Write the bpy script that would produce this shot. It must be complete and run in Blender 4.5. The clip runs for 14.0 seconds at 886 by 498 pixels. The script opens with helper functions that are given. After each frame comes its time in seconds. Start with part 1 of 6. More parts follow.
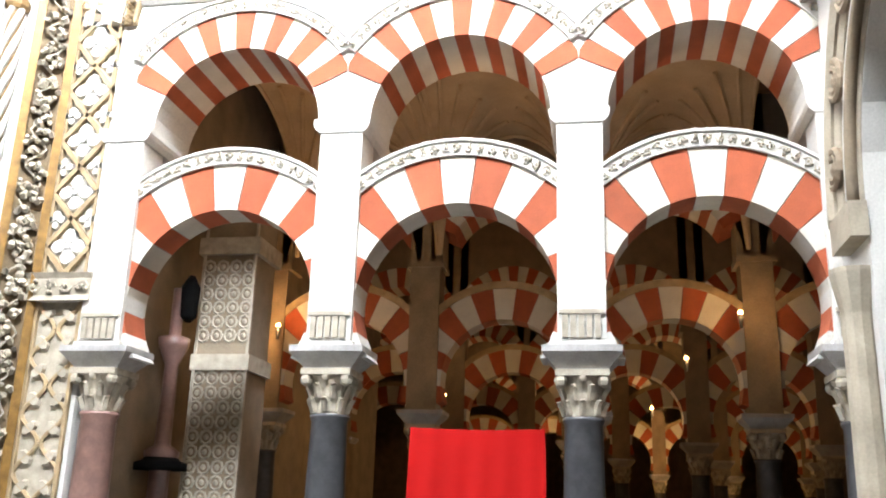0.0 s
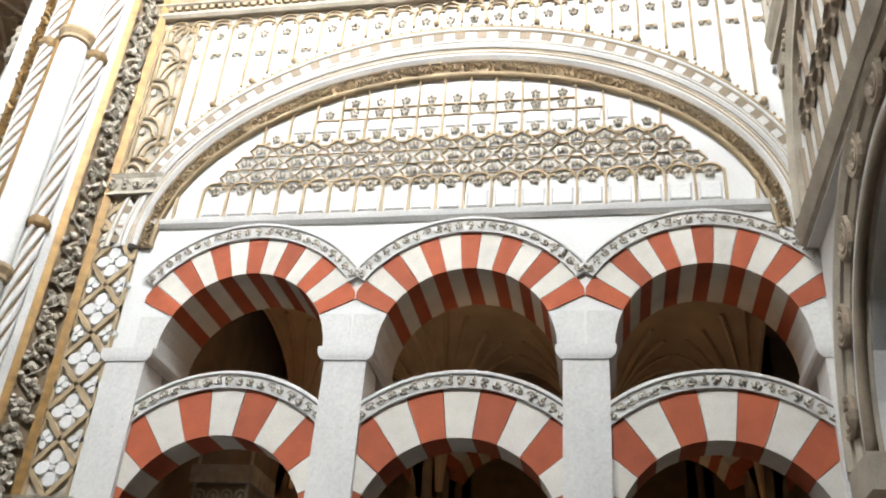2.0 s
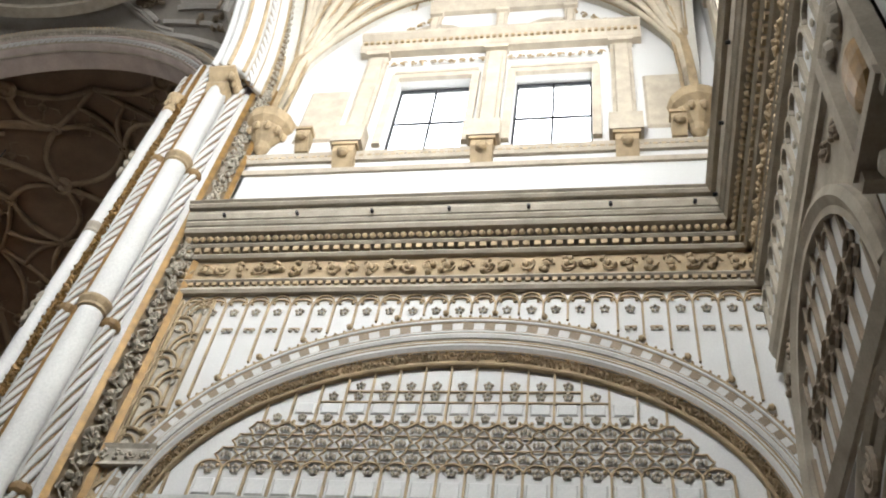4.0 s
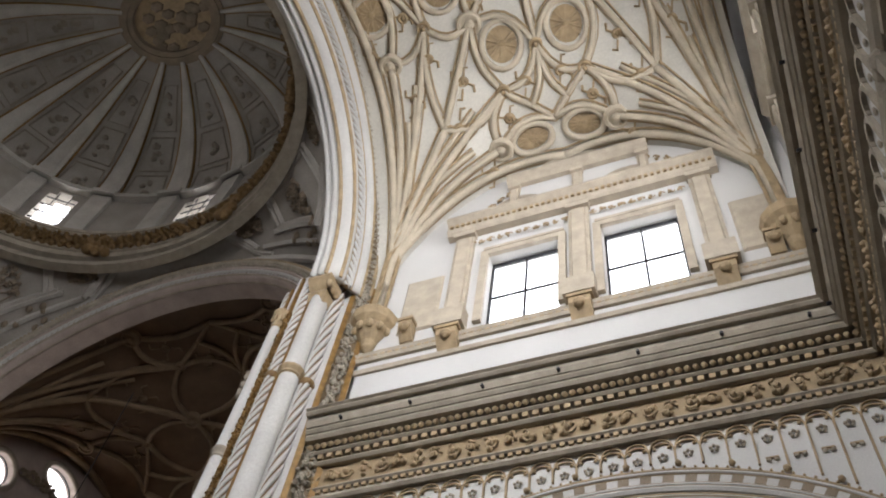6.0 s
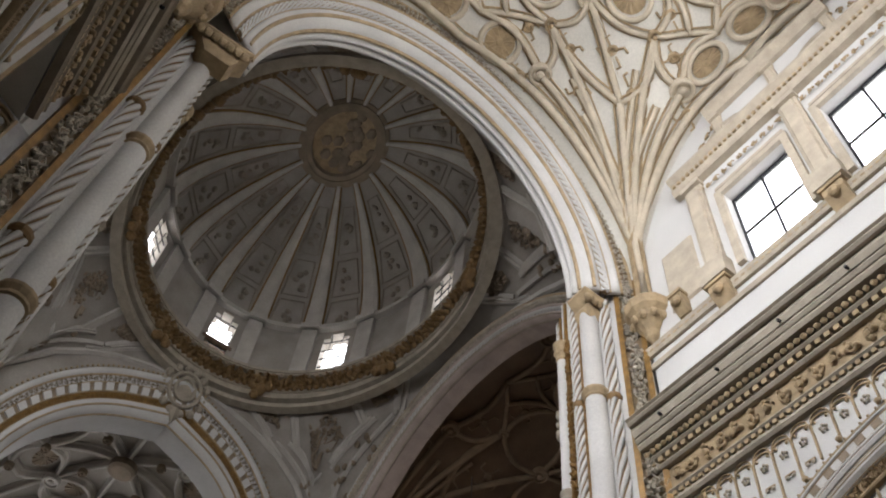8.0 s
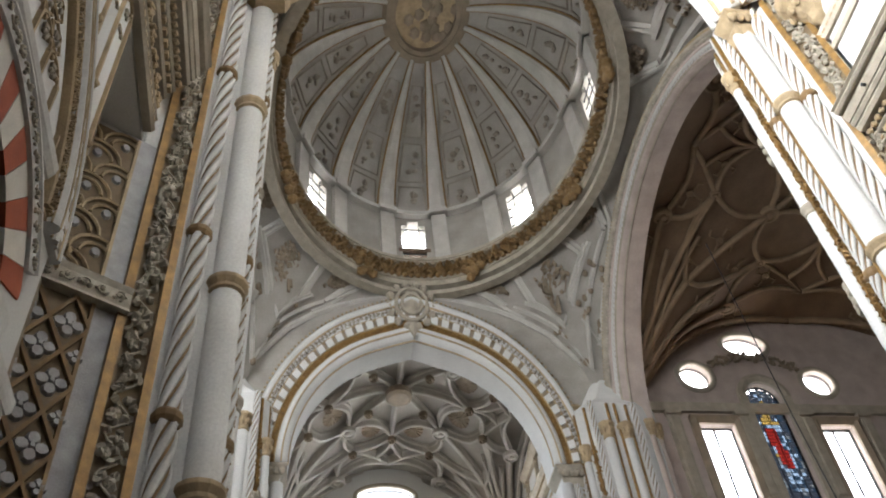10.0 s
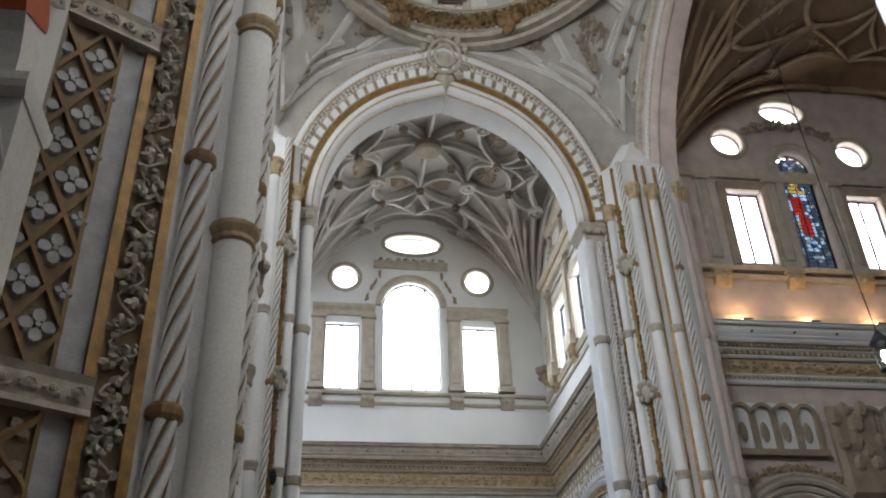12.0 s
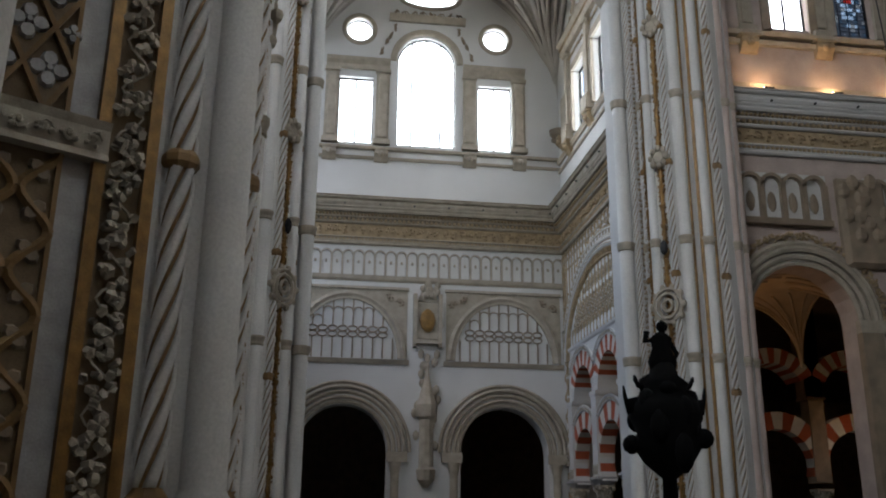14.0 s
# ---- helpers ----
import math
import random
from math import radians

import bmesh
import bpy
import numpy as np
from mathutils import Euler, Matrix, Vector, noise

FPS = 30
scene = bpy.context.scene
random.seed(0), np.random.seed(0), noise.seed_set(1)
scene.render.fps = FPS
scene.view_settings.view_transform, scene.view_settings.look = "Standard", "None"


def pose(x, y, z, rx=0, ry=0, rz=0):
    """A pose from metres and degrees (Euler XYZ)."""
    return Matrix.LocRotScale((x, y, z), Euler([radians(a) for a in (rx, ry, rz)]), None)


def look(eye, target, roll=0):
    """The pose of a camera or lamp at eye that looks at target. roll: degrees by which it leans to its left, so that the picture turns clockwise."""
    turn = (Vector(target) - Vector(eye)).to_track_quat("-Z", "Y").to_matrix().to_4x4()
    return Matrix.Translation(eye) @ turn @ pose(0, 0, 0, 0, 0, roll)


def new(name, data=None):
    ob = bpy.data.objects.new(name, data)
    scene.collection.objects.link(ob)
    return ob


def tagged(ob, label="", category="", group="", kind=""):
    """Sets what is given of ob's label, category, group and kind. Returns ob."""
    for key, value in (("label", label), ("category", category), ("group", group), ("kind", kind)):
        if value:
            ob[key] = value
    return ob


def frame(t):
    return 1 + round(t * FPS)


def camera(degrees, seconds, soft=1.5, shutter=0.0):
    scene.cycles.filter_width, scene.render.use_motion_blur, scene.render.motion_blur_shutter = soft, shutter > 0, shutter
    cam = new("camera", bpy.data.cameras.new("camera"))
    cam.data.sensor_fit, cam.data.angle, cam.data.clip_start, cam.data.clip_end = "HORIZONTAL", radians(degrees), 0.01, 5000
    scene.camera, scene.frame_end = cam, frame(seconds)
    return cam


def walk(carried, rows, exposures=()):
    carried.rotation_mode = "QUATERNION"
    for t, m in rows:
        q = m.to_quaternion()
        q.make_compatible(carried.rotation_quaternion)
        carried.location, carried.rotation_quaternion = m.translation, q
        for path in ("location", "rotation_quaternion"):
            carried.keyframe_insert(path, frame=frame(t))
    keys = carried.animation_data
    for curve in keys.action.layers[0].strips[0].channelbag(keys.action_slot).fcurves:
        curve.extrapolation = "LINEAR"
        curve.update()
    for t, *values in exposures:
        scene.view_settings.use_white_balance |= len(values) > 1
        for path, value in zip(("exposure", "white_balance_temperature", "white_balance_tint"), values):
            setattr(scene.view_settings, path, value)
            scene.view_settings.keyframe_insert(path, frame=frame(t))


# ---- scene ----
cam = camera(52.3, 14.0, soft=2.0)
PATH = [
    (0, (-0.173, -0.197, 1.522), (-0.5210, 1.6897, 2.0779), 1.80),
    (0.5, (-0.202, -0.178, 1.516), (-0.5807, 1.6653, 2.1850), 2.00),
    (1, (-0.219, -0.084, 1.466), (-0.5772, 1.7132, 2.2592), 3.88),
    (1.5, (-0.215, -0.055, 1.533), (-0.5633, 1.6960, 2.4290), 4.38),
    (2, (-0.191, -0.035, 1.604), (-0.5390, 1.6469, 2.6236), 4.48),
    (2.5, (-0.171, -0.058, 1.635), (-0.5161, 1.5418, 2.7795), 5.37),
    (3, (-0.196, -0.051, 1.645), (-0.5403, 1.4402, 2.9295), 7.73),
    (3.5, (-0.233, -0.062, 1.659), (-0.5776, 1.3296, 3.0540), 8.57),
    (4, (-0.221, 0.024, 1.655), (-0.5624, 1.3009, 3.1557), 10.08),
    (4.2, (-0.222, 0.054, 1.610), (-0.5638, 1.2856, 3.1488), 10.66),
    (6.3, (0.123, 0.205, 1.522), (-0.4663, 1.0498, 3.2359), 11.86),
    (6.5, (0.172, 0.202, 1.491), (-0.4588, 1.0135, 3.2061), 11.59),
    (7, (0.324, 0.281, 1.575), (-0.4175, 1.0092, 3.2838), 10.38),
    (7.5, (0.392, 0.395, 1.592), (-0.4520, 1.0318, 3.2895), 9.85),
    (8, (0.410, 0.442, 1.609), (-0.5395, 0.9860, 3.2830), 8.45),
    (8.2, (0.424, 0.467, 1.600), (-0.5677, 0.9741, 3.2611), 7.99),
    (10.3, (-0.116, 0.566, 1.667), (-1.4822, 0.8484, 3.1003), -7.16),
    (10.5, (-0.116, 0.566, 1.667), (-1.5228, 0.8441, 3.0613), -6.06),
    (11, (-0.116, 0.566, 1.667), (-1.6191, 0.8409, 2.9576), -4.54),
    (11.5, (-0.116, 0.566, 1.667), (-1.7039, 0.8357, 2.8529), -3.07),
    (12, (-0.116, 0.566, 1.667), (-1.7837, 0.8283, 2.7396), -2.08),
    (12.5, (-0.116, 0.566, 1.667), (-1.8495, 0.8219, 2.6313), -1.46),
    (13, (-0.116, 0.566, 1.667), (-1.9104, 0.8248, 2.5118), 0.05),
    (13.5, (-0.116, 0.566, 1.667), (-1.9601, 0.8223, 2.3978), 0.18),
    (14, (-0.116, 0.566, 1.667), (-2.0093, 0.8238, 2.2580), 0.55),
]
walk(cam, [(t, look(eye, target, roll)) for t, eye, target, roll in PATH],
     [(0.0, 4.1, 6200, 10), (1.0, 3.55, 6250, 10), (2.0, 2.65, 6300, 10), (3.0, 2.05, 6350, 10), (4.2, 1.35, 6400, 10), (6.3, 0.58, 6480, 15),
      (8.2, 0.68, 6480, 15), (10.3, 2.0, 6250, 10), (12.0, 1.9, 6080, 10), (14.0, 1.4, 6030, 10)])

# ---- light ----
world = bpy.data.worlds.new("sky_world")
scene.world = world
world.use_nodes = True
wn = world.node_tree.nodes
sky = wn.new("ShaderNodeTexSky")
sky.sky_type = 'NISHITA'
sky.sun_disc = False
sky.sun_elevation, sky.sun_rotation = radians(50), radians(150)
world.node_tree.links.new(sky.outputs[0], wn["Background"].inputs[0])
wn["Background"].inputs[1].default_value = 0.12

def daylight_lamp(place, toward, w, h, watts, colour=(0.92, 0.96, 1.0), spread=180):
    """Daylight area lamp, standing in for one group of windows unless noted where it is placed."""
    la = bpy.data.lights.new("window_daylight", 'AREA')
    la.shape, la.size, la.size_y, la.energy, la.color = 'RECTANGLE', w, h, watts, colour
    la.spread = radians(spread)
    ob = new("window_daylight", la)
    ob.matrix_world = look(place, toward)
    return ob


# ---- materials ----
def shade(name, base, rough=0.8, dark=0.55, scale=3.0, fine=60.0, bump=0.15, metal=0.0, spot=0.5, tint=None, per=0.0):
    """Stone, plaster, paint or wood: colour varied at two scales, relief from the finer one. per: variation from piece to piece."""
    m = bpy.data.materials.new(name)
    m.use_nodes = True
    t = m.node_tree
    n, l = t.nodes, t.links
    p = n["Principled BSDF"]
    p.inputs["Roughness"].default_value, p.inputs["Metallic"].default_value = rough, metal
    co = n.new("ShaderNodeTexCoord")
    big, small = n.new("ShaderNodeTexNoise"), n.new("ShaderNodeTexNoise")
    big.inputs["Scale"].default_value, big.inputs["Detail"].default_value = scale, 6
    small.inputs["Scale"].default_value, small.inputs["Detail"].default_value = fine, 4
    ramp = n.new("ShaderNodeValToRGB")
    ramp.color_ramp.elements[0].position, ramp.color_ramp.elements[1].position = 0.3, 0.3 + spot
    tint = tint or tuple(c * dark for c in base)
    ramp.color_ramp.elements[0].color, ramp.color_ramp.elements[1].color = (*tint, 1), (*base, 1)
    mix = n.new("ShaderNodeMix")
    mix.data_type, mix.blend_type = 'RGBA', 'MULTIPLY'
    mix.inputs[0].default_value = 0.35
    for tex in (big, small):
        l.new(co.outputs["Object"], tex.inputs["Vector"])
    l.new(big.outputs["Fac"], ramp.inputs[0])
    l.new(ramp.outputs[0], mix.inputs[6])
    l.new(small.outputs["Fac"], mix.inputs[7])
    last = mix.outputs[2]
    if per:
        info, hsv, mp = n.new("ShaderNodeObjectInfo"), n.new("ShaderNodeHueSaturation"), n.new("ShaderNodeMapRange")
        mp.inputs[3].default_value, mp.inputs[4].default_value = 1 - per, 1 + per
        l.new(info.outputs["Random"], mp.inputs[0])
        l.new(mp.outputs[0], hsv.inputs["Value"])
        l.new(last, hsv.inputs["Color"])
        last = hsv.outputs[0]
    l.new(last, p.inputs["Base Color"])
    b = n.new("ShaderNodeBump")
    b.inputs["Strength"].default_value, b.inputs["Distance"].default_value = bump, 0.02
    l.new(small.outputs["Fac"], b.inputs["Height"])
    l.new(b.outputs[0], p.inputs["Normal"])
    return m


WHITE = shade("white_limestone", (0.66, 0.635, 0.585), 0.85, 0.80, 0.8, 25, 0.12)
PLASTER = shade("white_plaster", (0.70, 0.68, 0.635), 0.9, 0.88, 0.6, 40, 0.05)
OCHRE = shade("ochre_stone", (0.53, 0.385, 0.215), 0.8, 0.55, 4, 40, 0.3)
CARVED = shade("carved_cream_stone", (0.57, 0.50, 0.39), 0.8, 0.55, 6, 50, 0.3)
# Tan taken darker, to paint the shade behind raised carving.
SHADEBACK = shade("shaded_tan_relief_ground", (0.24, 0.17, 0.095), 0.9, 0.6, 5, 50, 0.2)
GILT = shade("old_gilding", (0.35, 0.19, 0.045), 0.45, 0.5, 6, 40, 0.2, 0.35)
RED = shade("red_brick_paint", (0.43, 0.095, 0.034), 0.85, 0.7, 3, 60, 0.2, per=0.12)
CREAM = shade("cream_voussoir_stone", (0.68, 0.63, 0.54), 0.85, 0.8, 3, 60, 0.15, per=0.06)
GREYSTONE = shade("grey_stone", (0.48, 0.46, 0.44), 0.75, 0.6, 4, 40, 0.2)
DARKMARBLE = shade("dark_grey_marble", (0.035, 0.035, 0.038), 0.35, 0.4, 5, 30, 0.05, tint=(0.09, 0.09, 0.095))
PINKMARBLE = shade("reddish_marble", (0.30, 0.17, 0.14), 0.35, 0.6, 6, 30, 0.05)
DOMESTONE = shade("grey_dome_stone", (0.43, 0.385, 0.325), 0.85, 0.7, 1.2, 20, 0.15)
DOMERIB = shade("pale_dome_rib_stone", (0.58, 0.53, 0.46), 0.85, 0.75, 1.5, 20, 0.15)
PANELSTONE = shade("worn_panel_stone", (0.38, 0.325, 0.25), 0.85, 0.7, 1.5, 20, 0.15)
ROSE = shade("rosy_stone", (0.57, 0.455, 0.385), 0.85, 0.7, 1.5, 20, 0.15)
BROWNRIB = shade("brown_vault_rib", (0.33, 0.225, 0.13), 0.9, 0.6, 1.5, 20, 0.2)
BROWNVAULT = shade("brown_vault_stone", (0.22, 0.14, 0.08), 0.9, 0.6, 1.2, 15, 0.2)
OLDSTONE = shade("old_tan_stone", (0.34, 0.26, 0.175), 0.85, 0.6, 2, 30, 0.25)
TANPLASTER = shade("tan_vault_plaster", (0.60, 0.44, 0.27), 0.9, 0.75, 1.5, 30, 0.1)
TIMBER = shade("brown_ceiling_timber", (0.20, 0.12, 0.065), 0.7, 0.5, 3, 40, 0.2)
FLOORM = shade("grey_marble_floor", (0.28, 0.265, 0.245), 0.35, 0.7, 1.5, 20, 0.03)
IRON = shade("black_iron", (0.03, 0.03, 0.032), 0.5, 0.6, 8, 60, 0.1, 0.6)
# Taken to near black so the backlit statue reads as a silhouette.
BRONZE = shade("near_black_bronze", (0.002, 0.002, 0.002), 0.95, 0.5, 5, 40, 0.2)
CLOTH = shade("red_cloth", (0.5, 0.007, 0.006), 0.9, 0.85, 2, 200, 0.1)
FRAMEW = shade("cream_window_frame_stone", (0.60, 0.51, 0.385), 0.85, 0.7, 3, 30, 0.2)
STONEFRAME = shade("grey_carved_frame_stone", (0.48, 0.41, 0.31), 0.85, 0.65, 3, 30, 0.2)


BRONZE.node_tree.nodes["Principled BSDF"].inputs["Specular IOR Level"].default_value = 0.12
CLOTH.node_tree.nodes["Principled BSDF"].inputs["Specular IOR Level"].default_value = 0.15
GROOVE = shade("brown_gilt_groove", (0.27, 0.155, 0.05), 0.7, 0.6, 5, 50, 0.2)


def glowing(name, colour, strength):
    m = bpy.data.materials.new(name)
    m.use_nodes = True
    p = m.node_tree.nodes["Principled BSDF"]
    p.inputs["Base Color"].default_value = (*colour, 1)
    p.inputs["Emission Color"].default_value, p.inputs["Emission Strength"].default_value = (*colour, 1), strength
    return m


SKYGLOW = glowing("bright_sky", (0.92, 0.96, 1.0), 2.3)
DOMESKY = glowing("bright_sky_round_dome", (0.92, 0.96, 1.0), 3.2)
SKYDIM = glowing("pale_sky", (0.92, 0.96, 1.0), 1.8)
LAMPGLOW = glowing("warm_lamp", (1.0, 0.45, 0.10), 5.0)


def clear_glass(name, colour=(1, 1, 1)):
    m = bpy.data.materials.new(name)
    m.use_nodes = True
    p = m.node_tree.nodes["Principled BSDF"]
    p.inputs["Base Color"].default_value = (*colour, 1)
    p.inputs["Roughness"].default_value, p.inputs["IOR"].default_value, p.inputs["Transmission Weight"].default_value = 0.02, 1.02, 1.0
    return m


GLASS = clear_glass("window_glass")


# ---- mesh helpers ----
class Shape:
    """Gathers vertices and faces for one mesh."""

    def __init__(self):
        self.v, self.f, self.smooth = [], [], False

    def add(self, vs, fs):
        k = len(self.v)
        self.v += [tuple(p) for p in vs]
        self.f += [tuple(i + k for i in q) for q in fs]
        return self

    def box(self, x0, x1, y0, y1, z0, z1):
        return self.hexa([(x0, y0, z0), (x1, y0, z0), (x1, y1, z0), (x0, y1, z0), (x0, y0, z1), (x1, y0, z1), (x1, y1, z1), (x0, y1, z1)])

    def hexa(self, p):
        return self.add(p, [(0, 3, 2, 1), (4, 5, 6, 7), (0, 1, 5, 4), (1, 2, 6, 5), (2, 3, 7, 6), (3, 0, 4, 7)])

    def chamfer(self, x0, x1, y0, y1, z0, z1, c=0.03):
        """A box whose front (low y) edges are cut off, as a raised panel."""
        return self.add([(x0, y1, z0), (x1, y1, z0), (x1, y1, z1), (x0, y1, z1), (x0, y0 + c, z0), (x1, y0 + c, z0), (x1, y0 + c, z1), (x0, y0 + c, z1),
                         (x0 + c, y0, z0 + c), (x1 - c, y0, z0 + c), (x1 - c, y0, z1 - c), (x0 + c, y0, z1 - c)],
                        [(0, 1, 5, 4), (1, 2, 6, 5), (2, 3, 7, 6), (3, 0, 4, 7), (4, 5, 9, 8), (5, 6, 10, 9), (6, 7, 11, 10), (7, 4, 8, 11), (8, 9, 10, 11), (3, 2, 1, 0)])

    def rings(self, rows, closed=True, caps=True):
        """Skin over rows of points, all rows of one length; closed: each row is a ring."""
        k, n = len(self.v), len(rows[0])
        for r in rows:
            self.v += [tuple(p) for p in r]
        for a in range(len(rows) - 1):
            for b in range(n if closed else n - 1):
                c = (b + 1) % n
                self.f.append((k + a * n + b, k + a * n + c, k + a * n + n + c, k + a * n + n + b))
        if caps and closed:
            self.f.append(tuple(k + i for i in range(n))[::-1])
            self.f.append(tuple(k + (len(rows) - 1) * n + i for i in range(n)))
        return self

    def lathe(self, profile, seg=16, centre=(0, 0), a0=0.0, a1=2 * math.pi):
        """Turned form from (radius, height) pairs."""
        full = a1 - a0 > 6.28
        rows = [[(centre[0] + r * math.cos(a0 + (a1 - a0) * i / seg), centre[1] + r * math.sin(a0 + (a1 - a0) * i / seg), z) for i in range(seg if full else seg + 1)] for r, z in profile]
        return self.rings(rows, full, full)

    def strand(self, x, y, z0, z1, r, lobes, k, turns, step):
        """One strand of a twisted cord shaft, turns per metre."""
        n = max(2, int((z1 - z0) / step))
        ph = 2 * math.pi * k / lobes
        rows = []
        for i in range(n + 1):
            z = z0 + (z1 - z0) * i / n
            t = ph + 2 * math.pi * turns * z
            c, q = math.cos(t), math.sin(t)
            h = r * math.pi / lobes * 0.62
            rows.append([(x + (r * 0.75) * c - h * q, y + (r * 0.75) * q + h * c, z), (x + r * c - h * 0.45 * q, y + r * q + h * 0.45 * c, z), (x + r * c + h * 0.45 * q, y + r * q - h * 0.45 * c, z), (x + (r * 0.75) * c + h * q, y + (r * 0.75) * q - h * c, z)])
        return self.rings(rows)

    def tube(self, pts, r, seg=6, closed=False):
        """A round bar along points."""
        pts = [Vector(p) for p in pts]
        rows, n = [], len(pts)
        ref = None
        for i, p in enumerate(pts):
            d = (pts[(i + 1) % n] - pts[i - 1]) if closed else (pts[min(i + 1, n - 1)] - pts[max(i - 1, 0)])
            d.normalize()
            if ref is None:
                ref = d.orthogonal().normalized()
            ref = (ref - d * ref.dot(d)).normalized()
            s = d.cross(ref)
            rows.append([p + r * (math.cos(2 * math.pi * b / seg) * ref + math.sin(2 * math.pi * b / seg) * s) for b in range(seg)])
        if closed:
            rows.append(rows[0])
        return self.rings(rows, True, not closed)

    def sweep(self, path, profile, n, s0=0.0, s1=1.0, caps=True):
        """A moulding: profile of (across, out) pairs carried along path(s, across, out)."""
        return self.rings([[path(s0 + (s1 - s0) * i / n, v, w) for v, w in profile] for i in range(n + 1)], True, caps)

    def blob(self, c, rx, ry, rz, seg=6):
        """A small rounded lump."""
        rows = [[(c[0] + rx * q * math.cos(2 * math.pi * b / seg), c[1] + ry * q * math.sin(2 * math.pi * b / seg), c[2] + rz * h) for b in range(seg)] for q, h in ((0.25, -1), (0.8, -0.6), (1, 0), (0.8, 0.6), (0.25, 1))]
        return self.rings(rows)

    def disc(self, u, z, r, y0, y1, n=8, squash=1.0, turn=0.0):
        """A flat round plate on a wall; squash and turn make a petal of it."""
        ct, st = math.cos(turn), math.sin(turn)
        pts = []
        for i in range(n):
            p, q = r * math.cos(2 * math.pi * i / n), r * squash * math.sin(2 * math.pi * i / n)
            pts.append((u + p * ct - q * st, z + p * st + q * ct))
        return self.rings([[(x, y0, w) for x, w in pts], [(u + (x - u) * 0.75, y1, z + (w - z) * 0.75) for x, w in pts]])

    def flower(self, u, z, r, y0=0.0, out=0.045, n=4, turn=0.0):
        for i in range(n):
            t = turn + 2 * math.pi * i / n
            self.disc(u + r * 0.55 * math.cos(t), z + r * 0.55 * math.sin(t), r * 0.50, y0, y0 - out, 8, 0.9, t)
        return self.disc(u, z, r * 0.2, y0, y0 - out * 1.4, 6)

    def mesh(self, name):
        me = bpy.data.meshes.new(name)
        me.from_pydata(self.v, [], self.f)
        if self.smooth:
            for p in me.polygons:
                p.use_smooth = True
        me.update()
        return me


STUFF = {"carving", "dentils", "beads", "rosettes", "tracery", "flowers", "dash_blocks", "sunk_dashes", "voussoirs", "upper_voussoirs"}


def part(name, shape, material, parent=None, label="", m=None):
    me = shape if isinstance(shape, bpy.types.Mesh) else shape.mesh(name)
    if not me.materials:
        me.materials.append(material)
    ob = new(name, me)
    if parent is not None:
        ob.parent = parent
    if m is not None:
        ob.matrix_basis = m
    if label:
        ob["label"] = label
    if name in STUFF:
        ob["kind"] = "stuff"
    return ob


def thing(name, m, label, category, group="", kind=""):
    ob = new(name)
    ob.matrix_basis = m
    return tagged(ob, label, category, group, kind)


def smooth(s):
    s.smooth = True
    return s


def straight(x0, x1, z, y=0.0):
    """Path along a wall: across goes up, out goes to the room (-y)."""
    return lambda s, v, w: (x0 + (x1 - x0) * s, y - w, z + v)


def upright(x, z0, z1, y=0.0):
    return lambda s, v, w: (x + v, y - w, z0 + (z1 - z0) * s)


def arc(cx, cz, a, b, t0=0.0, t1=180.0, y=0.0, point=0.0, lift=1.0, splay=0.0):
    """Path over an arch of half-width a and rise b, from angle t0 to t1; across grows outwards. point lifts the crown to a tip."""
    def f(s, v, w):
        t = radians(t0 + (t1 - t0) * s)
        k = 1 + point * (1 - min(1, abs(math.cos(t)) / 0.35)) ** 2
        return (cx + (a + v) * math.cos(t), y - w - splay * v, cz + (b + v * lift) * math.sin(t) * k)
    return f


def rect(v0, v1, w0, w1):
    return [(v0, w0), (v1, w0), (v1, w1), (v0, w1)]


def roll(v, w, r, n=8):
    return [(v + r * math.cos(2 * math.pi * i / n), w + r * math.sin(2 * math.pi * i / n)) for i in range(n)]


def scrolls(shape, path, length, height, out=0.06, seed=1, back=0.0, pitch=1.0):
    """Leafy scrolls in relief along path: a winding stem with curled leaves and buds."""
    rng = random.Random(seed)
    n = max(1, round(length / (height * pitch)))
    for k in range(n):
        c = (k + 0.5) / n
        d = 0.42 / n
        up = 1 if k % 2 else -1
        pts = [path(c + d * (0.95 - i * 0.11) * math.cos(i * 0.85), up * height * 0.40 * (0.95 - i * 0.11) * math.sin(i * 0.85), back + out * (0.45 + 0.06 * i)) for i in range(8)]
        shape.tube(pts, height * 0.060, 4)
        for j in range(3):
            a = rng.uniform(0, 6.28)
            p = path(c + d * 0.75 * math.cos(a), height * 0.34 * math.sin(a), back + out * 0.5)
            r = height * rng.uniform(0.10, 0.17)
            shape.blob(p, r, r, r * 0.8, 5)
        p = path(c, 0, back + out * 0.6)
        shape.blob(p, height * 0.15, height * 0.15, height * 0.15, 5)
    return shape


